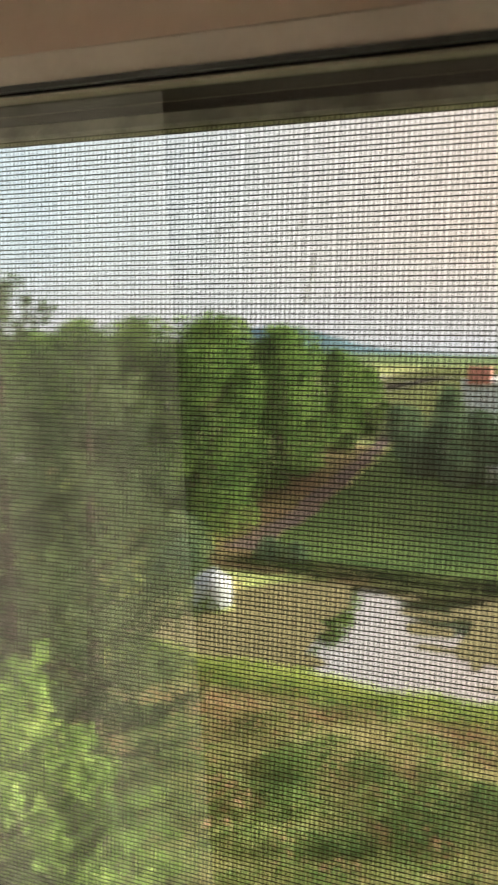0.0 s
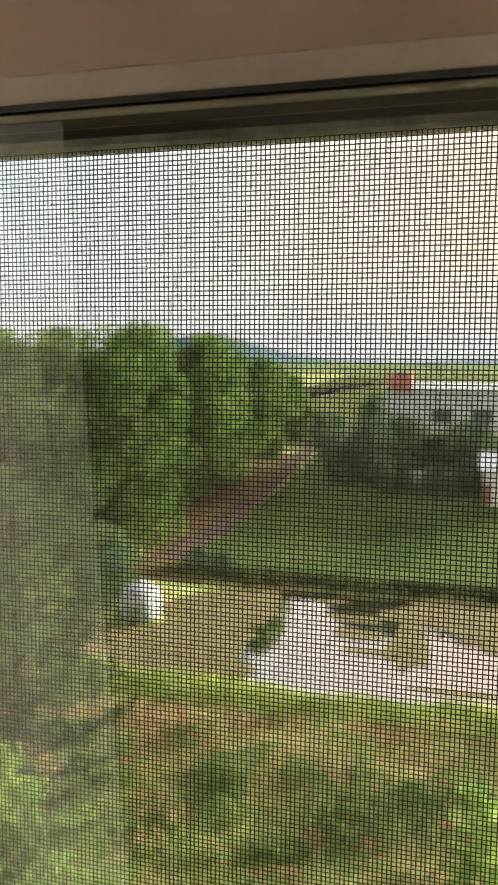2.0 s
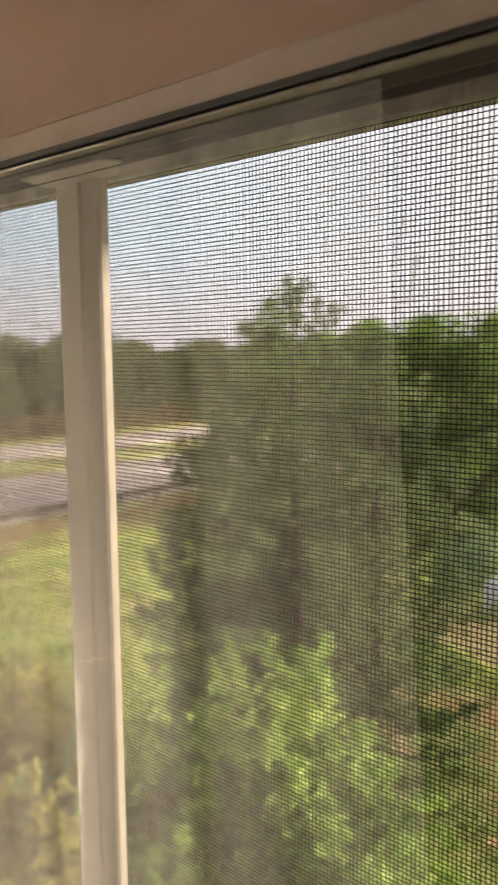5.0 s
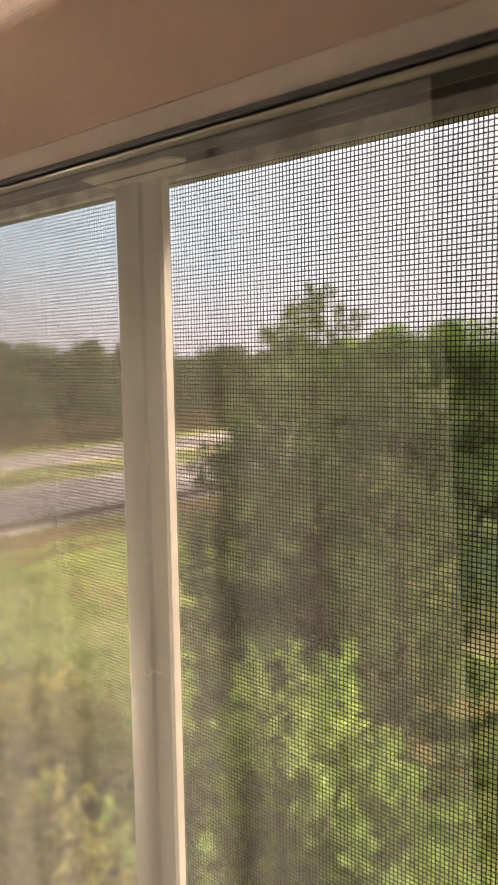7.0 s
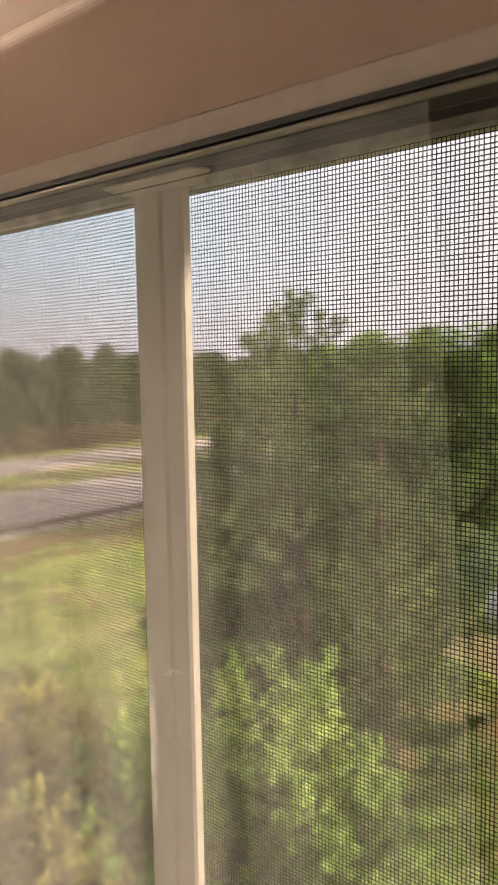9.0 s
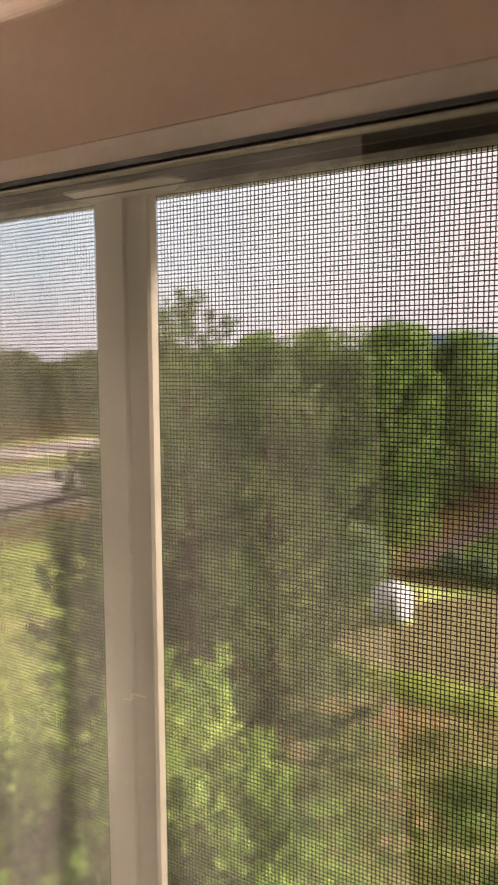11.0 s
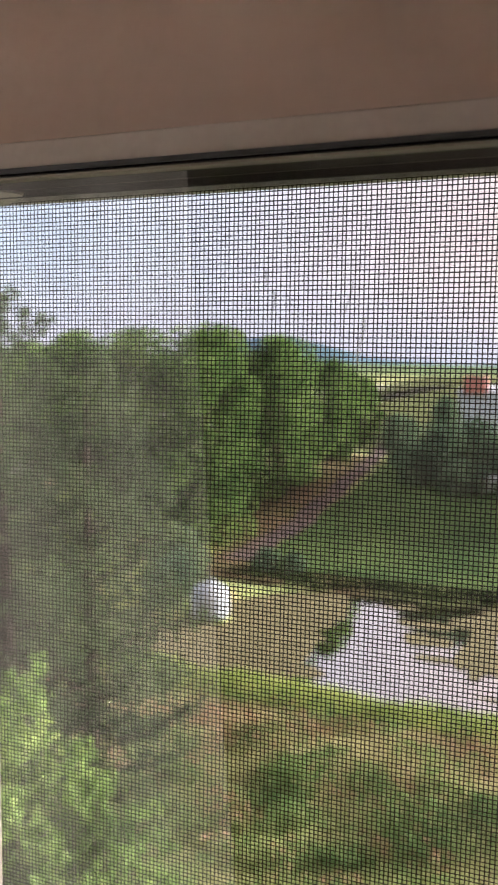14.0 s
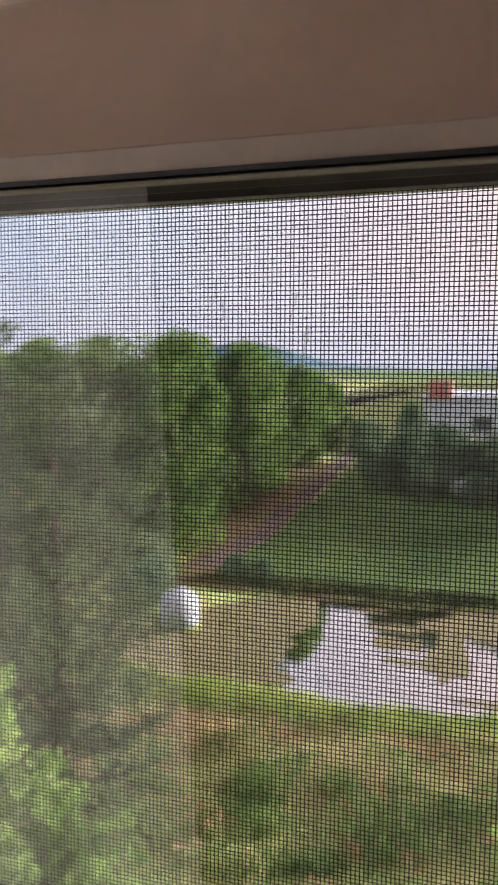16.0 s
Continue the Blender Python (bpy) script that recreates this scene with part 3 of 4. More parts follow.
def bank(x, y):
    """Height of the grassy rise beyond the pond."""
    def sm(v):
        v = min(1.0, max(0.0, v))
        return v * v * (3 - 2 * v)
    return 3.0 * sm((y - 33) / 13) * (1 - sm((y - 72) / 35)) * sm((x + 38) / 12)


gx = axis([(-3000, -300, 300), (-300, -60, 20), (-60, -24, 3), (-24, 14, 0.5), (14, 60, 4), (60, 300, 20), (300, 3000, 300)])
gy = axis([(-600, -40, 80), (-40, 2, 6), (2, 40, 0.5), (40, 70, 2), (70, 120, 2), (120, 300, 15), (300, 4000, 300)])
verts = []
for y in gy:
    for x in gx:
        d = pond_depth(x, y) if -16 < x < 26 and 18 < y < 36 else 0
        z = -0.75 * d
        if 2 < y < 70 and -60 < x < 14 and d == 0:
            z += 0.10 * noise.noise(Vector((x * 0.35, y * 0.35, 0))) + 0.04 * noise.noise(Vector((x * 1.7, y * 1.7, 3)))
        verts.append((x, y, z + bank(x, y)))
nx = len(gx)
faces = [(j * nx + i, j * nx + i + 1, (j + 1) * nx + i + 1, (j + 1) * nx + i) for j in range(len(gy) - 1) for i in range(nx - 1)]
me = bpy.data.meshes.new("ground")
me.from_pydata(verts, [], faces)
me.materials.append(M_GROUND)
for q in me.polygons:
    q.use_smooth = True
tagged(new("ground", me), "rough green and straw-brown grass ground", "ground", kind="structure")
slab("water", (-13.6, 19, -0.32), (25, 34, -0.26), M_WATER, "muddy brown pond water mirroring the sky", "pond")


def algae(cx, cy, rx, ry, seed, label, lift=0.0):
    """A thin floating mat with a ragged outline and some holes between its tongues."""
    bm = bmesh.new()
    vs = []
    for i in range(48):
        a = 2 * math.pi * i / 48
        k = 0.78 + 0.42 * noise.noise(Vector((math.cos(a) * 1.6, math.sin(a) * 1.6, seed))) + 0.16 * noise.noise(Vector((math.cos(a) * 6, math.sin(a) * 6, seed + 3)))
        vs.append(bm.verts.new((cx + rx * k * math.cos(a), cy + ry * k * math.sin(a), -0.257 + lift)))
    f = bm.faces.new(vs)
    r = bmesh.ops.extrude_face_region(bm, geom=[f])
    for v in r["geom"]:
        if isinstance(v, bmesh.types.BMVert):
            v.co.z += 0.006
    bmesh.ops.recalc_face_normals(bm, faces=bm.faces)
    return tagged(link("brown_mat", bm, M_BROWN_MAT), label, "algae", "algae on the pond", kind="stuff")


# matte olive-brown patches laid over parts of the water
algae(-9.9, 27.0, 6.4, 8.0, 77, "broad olive-brown mat round the white tank")
algae(-7.8, 22.4, 2.6, 1.7, 41, "brown mat along the near bank", 0.008)
algae(-3.1, 28.6, 1.5, 0.5, 3.0, "small olive-brown mat floating on the pond")
algae(-2.9, 26.9, 1.3, 0.7, 8.0, "olive-brown mat floating on the pond", 0.008)
algae(-2.4, 25.2, 1.1, 0.35, 5.0, "thin olive-brown streak on the pond", 0.004)
algae(-4.3, 30.4, 1.0, 0.3, 23.0, "narrow olive-brown streak on the pond", 0.004)
algae(2.2, 30.4, 5.4, 3.9, 12.0, "broad olive-brown mat on the pond", 0.016)
algae(-1.0, 26.4, 0.85, 3.0, 17.0, "ragged olive-brown tongue on the pond", 0.024)
algae(1.9, 27.4, 1.1, 1.6, 19.0, "ragged olive-brown tongue on the pond", 0.032)
algae(0.6, 22.6, 1.6, 0.35, 29.0, "thin olive-brown streak on the pond")


def sheet(name, pts, z, material, label, cat, sub=1):
    """A thin sheet lying just over the ground, with the given outline."""
    bm = bmesh.new()
    a = [bm.verts.new((x, y, z)) for x, y in pts]
    f = bm.faces.new(a)
    r = bmesh.ops.extrude_face_region(bm, geom=[f])
    for v in r["geom"]:
        if isinstance(v, bmesh.types.BMVert):
            v.co.z -= 0.3
    bmesh.ops.recalc_face_normals(bm, faces=bm.faces)
    return tagged(link(name, bm, material), label, cat, kind="structure")


def strip(cx, y0, y1, w, lean, n=14, wob=0.0):
    """Outline of a strip along y whose middle is x = cx + lean * y."""
    L_, R_ = [], []
    for i in range(n + 1):
        y = y0 + (y1 - y0) * i / n
        o = wob * math.sin(i * 1.9) + wob * 0.6 * math.sin(i * 4.1)
        L_.append((cx + lean * y - w / 2 + o, y))
        R_.append((cx + lean * y + w / 2 + o * 0.6, y))
    return L_ + R_[::-1]


LEAN = 0.01
def draped(name, mids, material, lift, label, cat, across=6, along=10):
    """A sheet that follows the ground between pairs of (x left, x right, y)."""
    bm = bmesh.new()
    rows_ = []
    for (a0, b0, y0), (a1, b1, y1) in zip(mids, mids[1:]):
        for i in range(along):
            f = i / along
            rows_.append((a0 + (a1 - a0) * f, b0 + (b1 - b0) * f, y0 + (y1 - y0) * f))
    rows_.append(mids[-1])
    prev = None
    for a, b, y in rows_:
        wig = 0.12 * math.sin(y * 1.7) + 0.08 * math.sin(y * 4.3)
        cur_ = []
        for k in range(across + 1):
            x = a + (b - a) * k / across + wig
            cur_.append(bm.verts.new((x, y, bank(x, y) + lift)))
        if prev:
            for k in range(across):
                bm.faces.new((prev[k], prev[k + 1], cur_[k + 1], cur_[k]))
        prev = cur_
    return tagged(link(name, bm, material), label, cat, kind="structure")


draped("lawn", [(-11.6, 30, 32.9), (-11.2, 30, 35), (-10.0, 30, 38.6), (-8.3, 30, 44), (-8.6, 30, 52), (-10.0, 32, 64), (-12, 34, 72)], M_LAWN, 0.11, "mown green lawn rising beyond the pond", "lawn", 40)
draped("path", [(-13.4, -11.8, 33.6), (-12.4, -11.0, 36), (-11.2, -10.0, 38.6), (-9.6, -8.6, 44), (-9.9, -9.0, 52), (-11.4, -10.4, 64)], M_MULCH, 0.14, "dull purple-brown mulch path between trees and lawn", "path")
M_LITTER = mat("leaf_litter", (0.165, 0.115, 0.07), (0.13, 0.125, 0.05), 0.95, 0.7, 9, 0.6, spec=0.1)
draped("leaf_litter", [(-19, -9.3, 30.6), (-19, -10.8, 32.6), (-18, -12.2, 36), (-16, -11.0, 38.6), (-13, -9.5, 44), (-12.5, -9.8, 52)], M_LITTER, 0.10, "reddish-brown leaf litter below the trees", "leaf litter")
draped("meadow", [(-40, -7.9, 66), (-42, -7.9, 76), (-42, -7.9, 92), (-42, -7.9, 119), (-42, 12, 120), (-60, 16, 340), (-90, 60, 700)], M_MEADOW, 0.14, "pale yellow-green meadow behind the rise", "meadow", 20)
sheet("clay_bank", strip(-33.4, -30, 140, 5.0, LEAN, 40, 0.8), 0.11, M_CLAY, "bare red clay and grass beside the highway", "verge")
sheet("road", strip(-44.0, -80, 400, 13.2, LEAN), 0.14, M_ROAD, "pale grey highway carriageway", "road")
sheet("road", strip(-63.8, -80, 400, 8.2, LEAN), 0.14, M_ROAD, "pale grey far highway carriageway", "road")
for cx in (-50.0, -43.6, -38.0, -67.3, -60.2):
    sheet("road_line", strip(cx, -80, 400, 0.18, LEAN), 0.155, M_LINE, "white painted edge line on the road", "road marking")

rail = thing("guardrail", (0, 0, 0), "galvanised steel guardrail along the highway verge", "guardrail")
bm = bmesh.new()
prof = [(0.0, 0.38), (0.06, 0.44), (0.0, 0.55), (0.06, 0.68), (0.0, 0.76), (-0.04, 0.76), (-0.04, 0.38)]
for ya, yb in ((-10, 110),):
    a = [bm.verts.new((-36.3 + LEAN * ya + p, ya, z + 0.15)) for p, z in prof]
    b = [bm.verts.new((-36.3 + LEAN * yb + p, yb, z + 0.15)) for p, z in prof]
    for i in range(len(prof)):
        bm.faces.new((a[i], a[(i + 1) % len(prof)], b[(i + 1) % len(prof)], b[i]))
part("beam", bm, M_STEEL, rail, "corrugated steel beam")
post = boxes(((-0.07, -0.05, 0.05), (0.03, 0.05, 0.82)), bevel=0.01)
pm = bpy.data.meshes.new("post")
post.to_mesh(pm)
post.free()
pm.materials.append(M_STEEL)
for i in range(40):
    y = -9 + 3.0 * i
    o = new("post", pm)
    o.parent = rail
    o.location = (-36.4 + LEAN * y, y, 0)


# ---- trees ----
def broadleaf(name, height, radius, seed, leaves, size, leafmat, label, group, low=0.12):
    """Tapered trunk, limbs and a lumpy crown of small leaves with gaps."""
    rng = np.random.default_rng(seed)
    t = thing(name, (0, 0, 0), label, "tree", group)
    bm = bmesh.new()
    top = Vector((rng.normal(0, 0.2), rng.normal(0, 0.2), height * 0.86))
    pts = [Vector((0, 0, -0.2)), Vector((rng.normal(0, .08), rng.normal(0, .08), height * 0.3)), Vector((rng.normal(0, .2), rng.normal(0, .2), height * 0.6)), top]
    tube(bm, pts, [height * 0.022, height * 0.017, height * 0.011, 0.02], 8)
    lumps = []
    for i in range(22):
        h = low + (0.93 - low) * (i + 0.5) / 22
        wide = math.sin(math.pi * min(1, (h + 0.12) / 1.12) ** 0.9) ** 0.6
        a = i * 2.4 + rng.uniform(-.4, .4)
        r = radius * wide * rng.uniform(0.45, 0.85)
        c = np.array([r * math.cos(a), r * math.sin(a), height * h])
        lumps.append((c, radius * rng.uniform(0.26, 0.44)))
        base = Vector((0, 0, max(height * 0.15, height * h - r * 0.7)))
        tube(bm, [base, (base + Vector(c)) / 2 + Vector((0, 0, r * 0.1)), Vector(c)], [height * 0.007, height * 0.005, 0.015], 5)
    lumps.append((np.array([top.x, top.y, height * 0.93]), radius * 0.3))
    part("trunk", bm, M_BARK, t, "brown bark")
    cs, outs = [], []
    per = leaves // len(lumps)
    for c, r in lumps:
        v = rng.normal(0, 1, (per, 3))
        v /= np.linalg.norm(v, axis=1, keepdims=True)
        q = v * r * (1.1 - 0.75 * rng.uniform(0, 1, (per, 1)) ** 2.5) * (1, 1, 0.85)
        cs.append(c + q)
        outs.append(v + (0, 0, -0.2))
    me = leaf_mesh("crown", np.concatenate(cs), np.concatenate(outs), size, rng)
    me.materials.append(leafmat)
    o = new("crown", me)
    o.parent = t
    return t


def put(src, x, y, turn=0):
    src.matrix_basis = pose(x, y, bank(x, y), 0, 0, turn)
    return src


def clone(src, x, y, s=1.0, turn=0, sz=None):
    c = copy_thing(src, pose(x, y, bank(x, y), 0, 0, turn))
    c.scale = (s, s, sz or s)
    return c


G1 = "broadleaf trees beyond the pond"
ta = put(broadleaf("tree", 10.5, 3.5, 11, 12000, 0.27, M_LEAF, "tall leafy green tree beside the path", G1, 0.03), -15.2, 36.4)
tb = put(broadleaf("tree", 10.2, 3.0, 12, 12000, 0.27, M_LEAF, "tall leafy green tree with uneven crown", G1, 0.03), -19.8, 37.0, 40)
clone(ta, -12.9, 41.2, 0.82, 120)
clone(tb, -11.9, 49.5, 0.64, 200)
clone(ta, -17.6, 42.0, 0.80, 250)
clone(tb, -22.5, 41.0, 0.80, 10)
clone(ta, -15.6, 50.0, 0.72, 80)
clone(tb, -12.0, 60.0, 0.52, 80)
clone(ta, -27.5, 44.0, 0.80, 300)
clone(tb, -33.0, 50.0, 0.90, 150)
clone(ta, -40.0, 58.0, 0.99, 190)
clone(tb, -47.0, 66.0, 1.08, 30)
clone(tb, -14.5, 66.0, 0.55, 10)

G2 = "dark trees on the rise"
td = put(broadleaf("tree", 2.9, 2.1, 21, 5500, 0.18, M_DARKLEAF, "small dark green tree on the grassy rise", G2, 0.0), -4.4, 44.5)
for x, y, s, r in ((-6.4, 46.5, 0.6, 60), (-2.4, 45.6, 1.05, 130), (0.4, 45.0, 0.72, 200), (1.1, 45.6, 1.0, 250), (-1.0, 46.4, 0.7, 20), (4.8, 45, 1.0, 80), (-3.4, 42.6, 0.6, 310), (0.9, 42.6, 0.55, 90), (7.5, 46, 1.1, 0), (-5.6, 43.6, 0.6, 180), (-7.2, 50, 0.62, 33), (-9.0, 58, 0.85, 93), (2.4, 43.4, 0.66, 140), (-0.6, 42.2, 0.5, 10), (-2.2, 42.9, 0.5, 220)):
    clone(td, x, y, s, r)
clone(td, -6.1, 62, 0.7, 15, 1.25)
clone(td, -10.6, 32.4, 0.36, 40)
clone(td, -9.4, 32.7, 0.30, 160)
clone(td, -8.8, 90, 0.5, 100, 1.2)
clone(td, -12.6, 26.8, 0.62, 75)
clone(td, -13.6, 29.5, 0.75, 5)

G3 = "far trees behind the highway"
tf = put(broadleaf("tree", 10.5, 5.2, 31, 5200, 0.5, M_DULLLEAF, "far dull green tree behind the highway", G3, 0.12), -84, 40)
tg = put(broadleaf("tree", 11.2, 3.3, 33, 4600, 0.42, M_DULLLEAF, "slim dull green tree behind the highway", G3, 0.26), -80, 47)
rng0 = random.Random(5)
for i in range(44):
    y = -10 + i * 3.1 + rng0.uniform(-1.4, 1.4)
    clone(tg, -74.5 + LEAN * y - rng0.uniform(0, 5), y, rng0.uniform(0.75, 1.0), rng0.uniform(0, 360), rng0.uniform(0.7, 1.06))
for i in range(60):
    y = -30 + i * 3.4 + rng0.uniform(-1.2, 1.2)
    clone(tf, -77 + LEAN * y - rng0.uniform(0, 12), y, rng0.uniform(0.82, 1.06), rng0.uniform(0, 360))
for i in [*range(8), *range(18, 30)]:
    clone(tf, -78 + i * 5.2 + rng0.uniform(-2, 2), 135 + rng0.uniform(-8, 25) + (30 if i > 11 else 0), rng0.uniform(0.5, 0.72) if i > 11 else rng0.uniform(0.9, 1.1), rng0.uniform(0, 360))


M_BRUSH = leaf_mat("brown_brush", (0.12, 0.085, 0.06), (0.19, 0.14, 0.095), (0.20, 0.20, 0.10), 0.3)
gb = np.random.default_rng(61)
bc = np.stack([gb.uniform(-78, -71.5, 16000), gb.uniform(-20, 140, 16000), 2.6 * gb.uniform(0, 1, 16000) ** 1.3], 1)
me = leaf_mesh("undergrowth", bc, gb.normal(0, 1, (16000, 3)) + (0, 0, 0.6), 0.55, gb, 0.4)
me.materials.append(M_BRUSH)
tagged(new("undergrowth", me), "brown tangled undergrowth at the far wood's edge", "undergrowth", kind="stuff")


def pine(height, reach, seed, label):
    """Tall pine: straight trunk, drooping whorls and needle tufts."""
    rng = np.random.default_rng(seed)
    t = thing("pine_tree", (0, 0, 0), label, "pine tree", "pines beside the building")
    bm = bmesh.new()
    tube(bm, [Vector((0, 0, -0.2)), Vector((0.08, 0.03, height * 0.4)), Vector((-0.03, 0.02, height * 0.75)), Vector((0, 0, height * 0.985))], [0.17, 0.12, 0.06, 0.012], 9)
    tips = []
    h = 0.16
    while h < 0.98:
        k = rng.integers(3, 6) if h < 0.84 else rng.integers(2, 4)
        for j in range(k):
            a = rng.uniform(0, 2 * math.pi)
            ln = reach * (1.015 - h) ** 0.56 * rng.uniform(0.55, 1.05)
            z = height * h + rng.uniform(-.1, .1)
            d = Vector((math.cos(a), math.sin(a), 0))
            pts = [Vector((0, 0, z)), d * ln * 0.5 + Vector((0, 0, z + ln * 0.16)), d * ln + Vector((0, 0, z + ln * rng.uniform(0.15, 0.6)))]
            tube(bm, pts, [0.03 * (1.1 - h), 0.018 * (1.1 - h), 0.006], 5)
            for q in range(max(5, int(ln * 13))):
                f = rng.uniform(0.15, 1.0) ** 0.65
                p = pts[0].lerp(pts[1], f * 2) if f < 0.5 else pts[1].lerp(pts[2], f * 2 - 1)
                side_ = d.cross(Vector((0, 0, 1))) * rng.normal(0, 0.22 * ln) * (1.2 - f) + Vector((0, 0, rng.normal(0.04, 0.10)))
                tips.append((np.array(p + side_), np.array(d * 0.6 + Vector((0, 0, 0.7)) + side_)))
        h += rng.uniform(0.016, 0.030) if h < 0.75 else rng.uniform(0.014, 0.024)
    for j in range(16):
        tips.append((np.array([rng.normal(0, .07), rng.normal(0, .07), height * rng.uniform(.94, 1.0)]), np.array([rng.normal(0, .4), rng.normal(0, .4), 1.0])))
    part("trunk", bm, M_PINEBARK, t, "dark scaly bark")
    per = 24
    c = np.repeat(np.array([a for a, b in tips]), per, 0)
    o = np.repeat(np.array([b for a, b in tips]), per, 0)
    o /= np.linalg.norm(o, axis=1, keepdims=True) + 1e-9
    d = o * 0.7 + rng.normal(0, 0.65, o.shape)
    d /= np.linalg.norm(d, axis=1, keepdims=True)
    ln = rng.uniform(0.10, 0.20, (len(c), 1))
    w = np.cross(d, rng.normal(0, 1, d.shape))
    w /= np.linalg.norm(w, axis=1, keepdims=True) + 1e-9
    verts = np.stack([c - w * 0.011, c + w * 0.011, c + d * ln], 1).reshape(-1, 3)
    me = bpy.data.meshes.new("needles")
    me.from_pydata(verts.tolist(), [], np.arange(len(verts)).reshape(-1, 3).tolist())
    me.materials.append(M_NEEDLE)
    nd = new("needles", me)
    nd.parent = t
    return t


put(pine(10.4, 3.6, 41, "tall grey-green pine with open needle tufts"), -8.45, 11.1)
put(pine(9.2, 3.2, 42, "shorter grey-green pine beside the tall one"), -7.5, 12.4, 70)
put(pine(8.0, 2.8, 43, "young grey-green pine beside the taller ones"), -10.6, 11.6, 20)
put(pine(9.4, 2.6, 44, "grey-green pine behind the tall one"), -11.09, 13.8, 130)


def sapling(height, radius, seed, n, leafmat, label):
    """A young multi-stemmed tree: leaning shoots with feathery side twigs and bright tips."""
    g = np.random.default_rng(seed)
    t = thing("sapling", (0, 0, 0), label, "young tree", "saplings below the window")
    bm = bmesh.new()
    cs, outs = [], []
    for s in range(n):
        a, q = g.uniform(0, 2 * math.pi), math.sqrt(g.uniform(0, 1))
        h = height * (1 - 0.42 * q ** 1.4) * g.uniform(0.72, 1.04)
        top = Vector((radius * q * math.cos(a), radius * q * math.sin(a), h))
        root = Vector((top.x * 0.3, top.y * 0.3, -0.1))
        mid = root.lerp(top, 0.55) + Vector((g.normal(0, .12), g.normal(0, .12), 0))
        tube(bm, [root, mid, top], [0.035, 0.02, 0.005], 5)
        nodes = max(6, int(h * 3.2))
        for i in range(nodes):
            f = 0.22 + 0.78 * (i + g.uniform(0, 0.8)) / nodes
            p = root.lerp(mid, f / 0.55) if f < 0.55 else mid.lerp(top, min(1, (f - 0.55) / 0.45))
            for j in range(int(g.integers(1, 4))):
                b = g.uniform(0, 2 * math.pi)
                ln = g.uniform(0.25, 0.55) * (1.25 - 0.55 * f)
                d = Vector((math.cos(b), math.sin(b), g.uniform(0.15, 0.9))).normalized()
                k = int(ln * 22) + 3
                u = np.linspace(0.15, 1, k)[:, None]
                c = np.array(p) + np.array(d) * ln * u + np.array([0, 0, -0.25 * ln]) * u ** 2
                c = c + g.normal(0, 0.045, (k, 3))
                cs.append(c)
                outs.append(np.array(d) * 0.8 + g.normal(0, 0.5, (k, 3)))
        k = 9
        cs.append(np.array(top) + g.normal(0, 0.06, (k, 3)))
        outs.append(np.array([0, 0, 0.9]) + g.normal(0, 0.5, (k, 3)))
    part("stems", bm, M_BARK, t, "thin brown stems")
    me = leaf_mesh("leaves", np.concatenate(cs), np.concatenate(outs), 0.15, g, 0.62)
    me.materials.append(leafmat)
    o = new("leaves", me)
    o.parent = t
    return t


put(sapling(5.65, 1.5, 51, 34, M_SAPLING, "bright lime-green sapling clump below the window"), -7.0, 8.6)
put(sapling(5.15, 1.3, 55, 28, M_SAPLING, "bright lime-green sapling clump with upright shoots"), -6.1, 8.4)
put(sapling(5.05, 1.4, 56, 32, M_SAPLING, "bright green sapling clump nearer the highway"), -7.9, 7.3)
put(sapling(4.35, 1.2, 52, 24, M_SAPLING, "lower bright green sapling clump"), -5.1, 8.3)
put(sapling(4.0, 1.3, 57, 28, M_SAPLING, "low bright green sapling at the clump's edge"), -9.0, 6.8)
put(sapling(4.75, 0.8, 59, 18, M_SAPLING, "slim bright green sapling standing apart"), 0.8, 8.3)
put(sapling(4.3, 2.0, 53, 46, M_YELLOW, "yellow-green bush on the slope"), -10.8, 7.2)
put(sapling(3.7, 1.9, 58, 40, M_YELLOW, "yellow-green bush beside another on the slope"), -12.6, 7.6)
put(sapling(3.5, 1.8, 54, 38, M_YELLOW, "low yellow-green bush on the slope"), -8.8, 5.6)


# ---- grass tufts round the pond ----
def tufts(name, xs, ys, hmin, hmax, width, material, label, seed):
    """Countless single blades, rooted in the ground."""
    g = np.random.default_rng(seed)
    xs, ys = np.asarray(xs), np.asarray(ys)
    k = len(xs)
    zs = np.array([bank(a, b) for a, b in zip(xs, ys)])
    clump = np.array([0.5 + 0.5 * noise.noise(Vector((a * 0.6, b * 0.6, 9))) for a, b in zip(xs, ys)])
    hh = (hmin + (hmax - hmin) * clump * g.uniform(0.4, 1.2, k))[:, None]
    base = np.stack([xs, ys, zs - 0.1], 1)
    wv = g.normal(0, 1, (k, 2))
    wv = np.c_[wv / np.linalg.norm(wv, axis=1, keepdims=True), np.zeros(k)] * width
    tip = base + np.c_[g.normal(0, 0.4, (k, 2)) * hh, hh + 0.1]
    verts = np.stack([base - wv, base + wv, tip], 1).reshape(-1, 3)
    me = bpy.data.meshes.new(name)
    me.from_pydata(verts.tolist(), [], np.arange(len(verts)).reshape(-1, 3).tolist())
    me.materials.append(material)
    return tagged(new(name, me), label, "grass", kind="stuff")


rng = np.random.default_rng(3)
N = 24000
px, py = rng.uniform(-15, 5, N), rng.uniform(9, 20.4, N)
keep = [pond_depth(a, b) < 0.2 for a, b in zip(px, py)]
px, py = px[keep], py[keep]
tufts("grass", px, py, 0.08, 0.34, 0.03, M_GRASS, "tall green and straw grass on the near bank", 4)


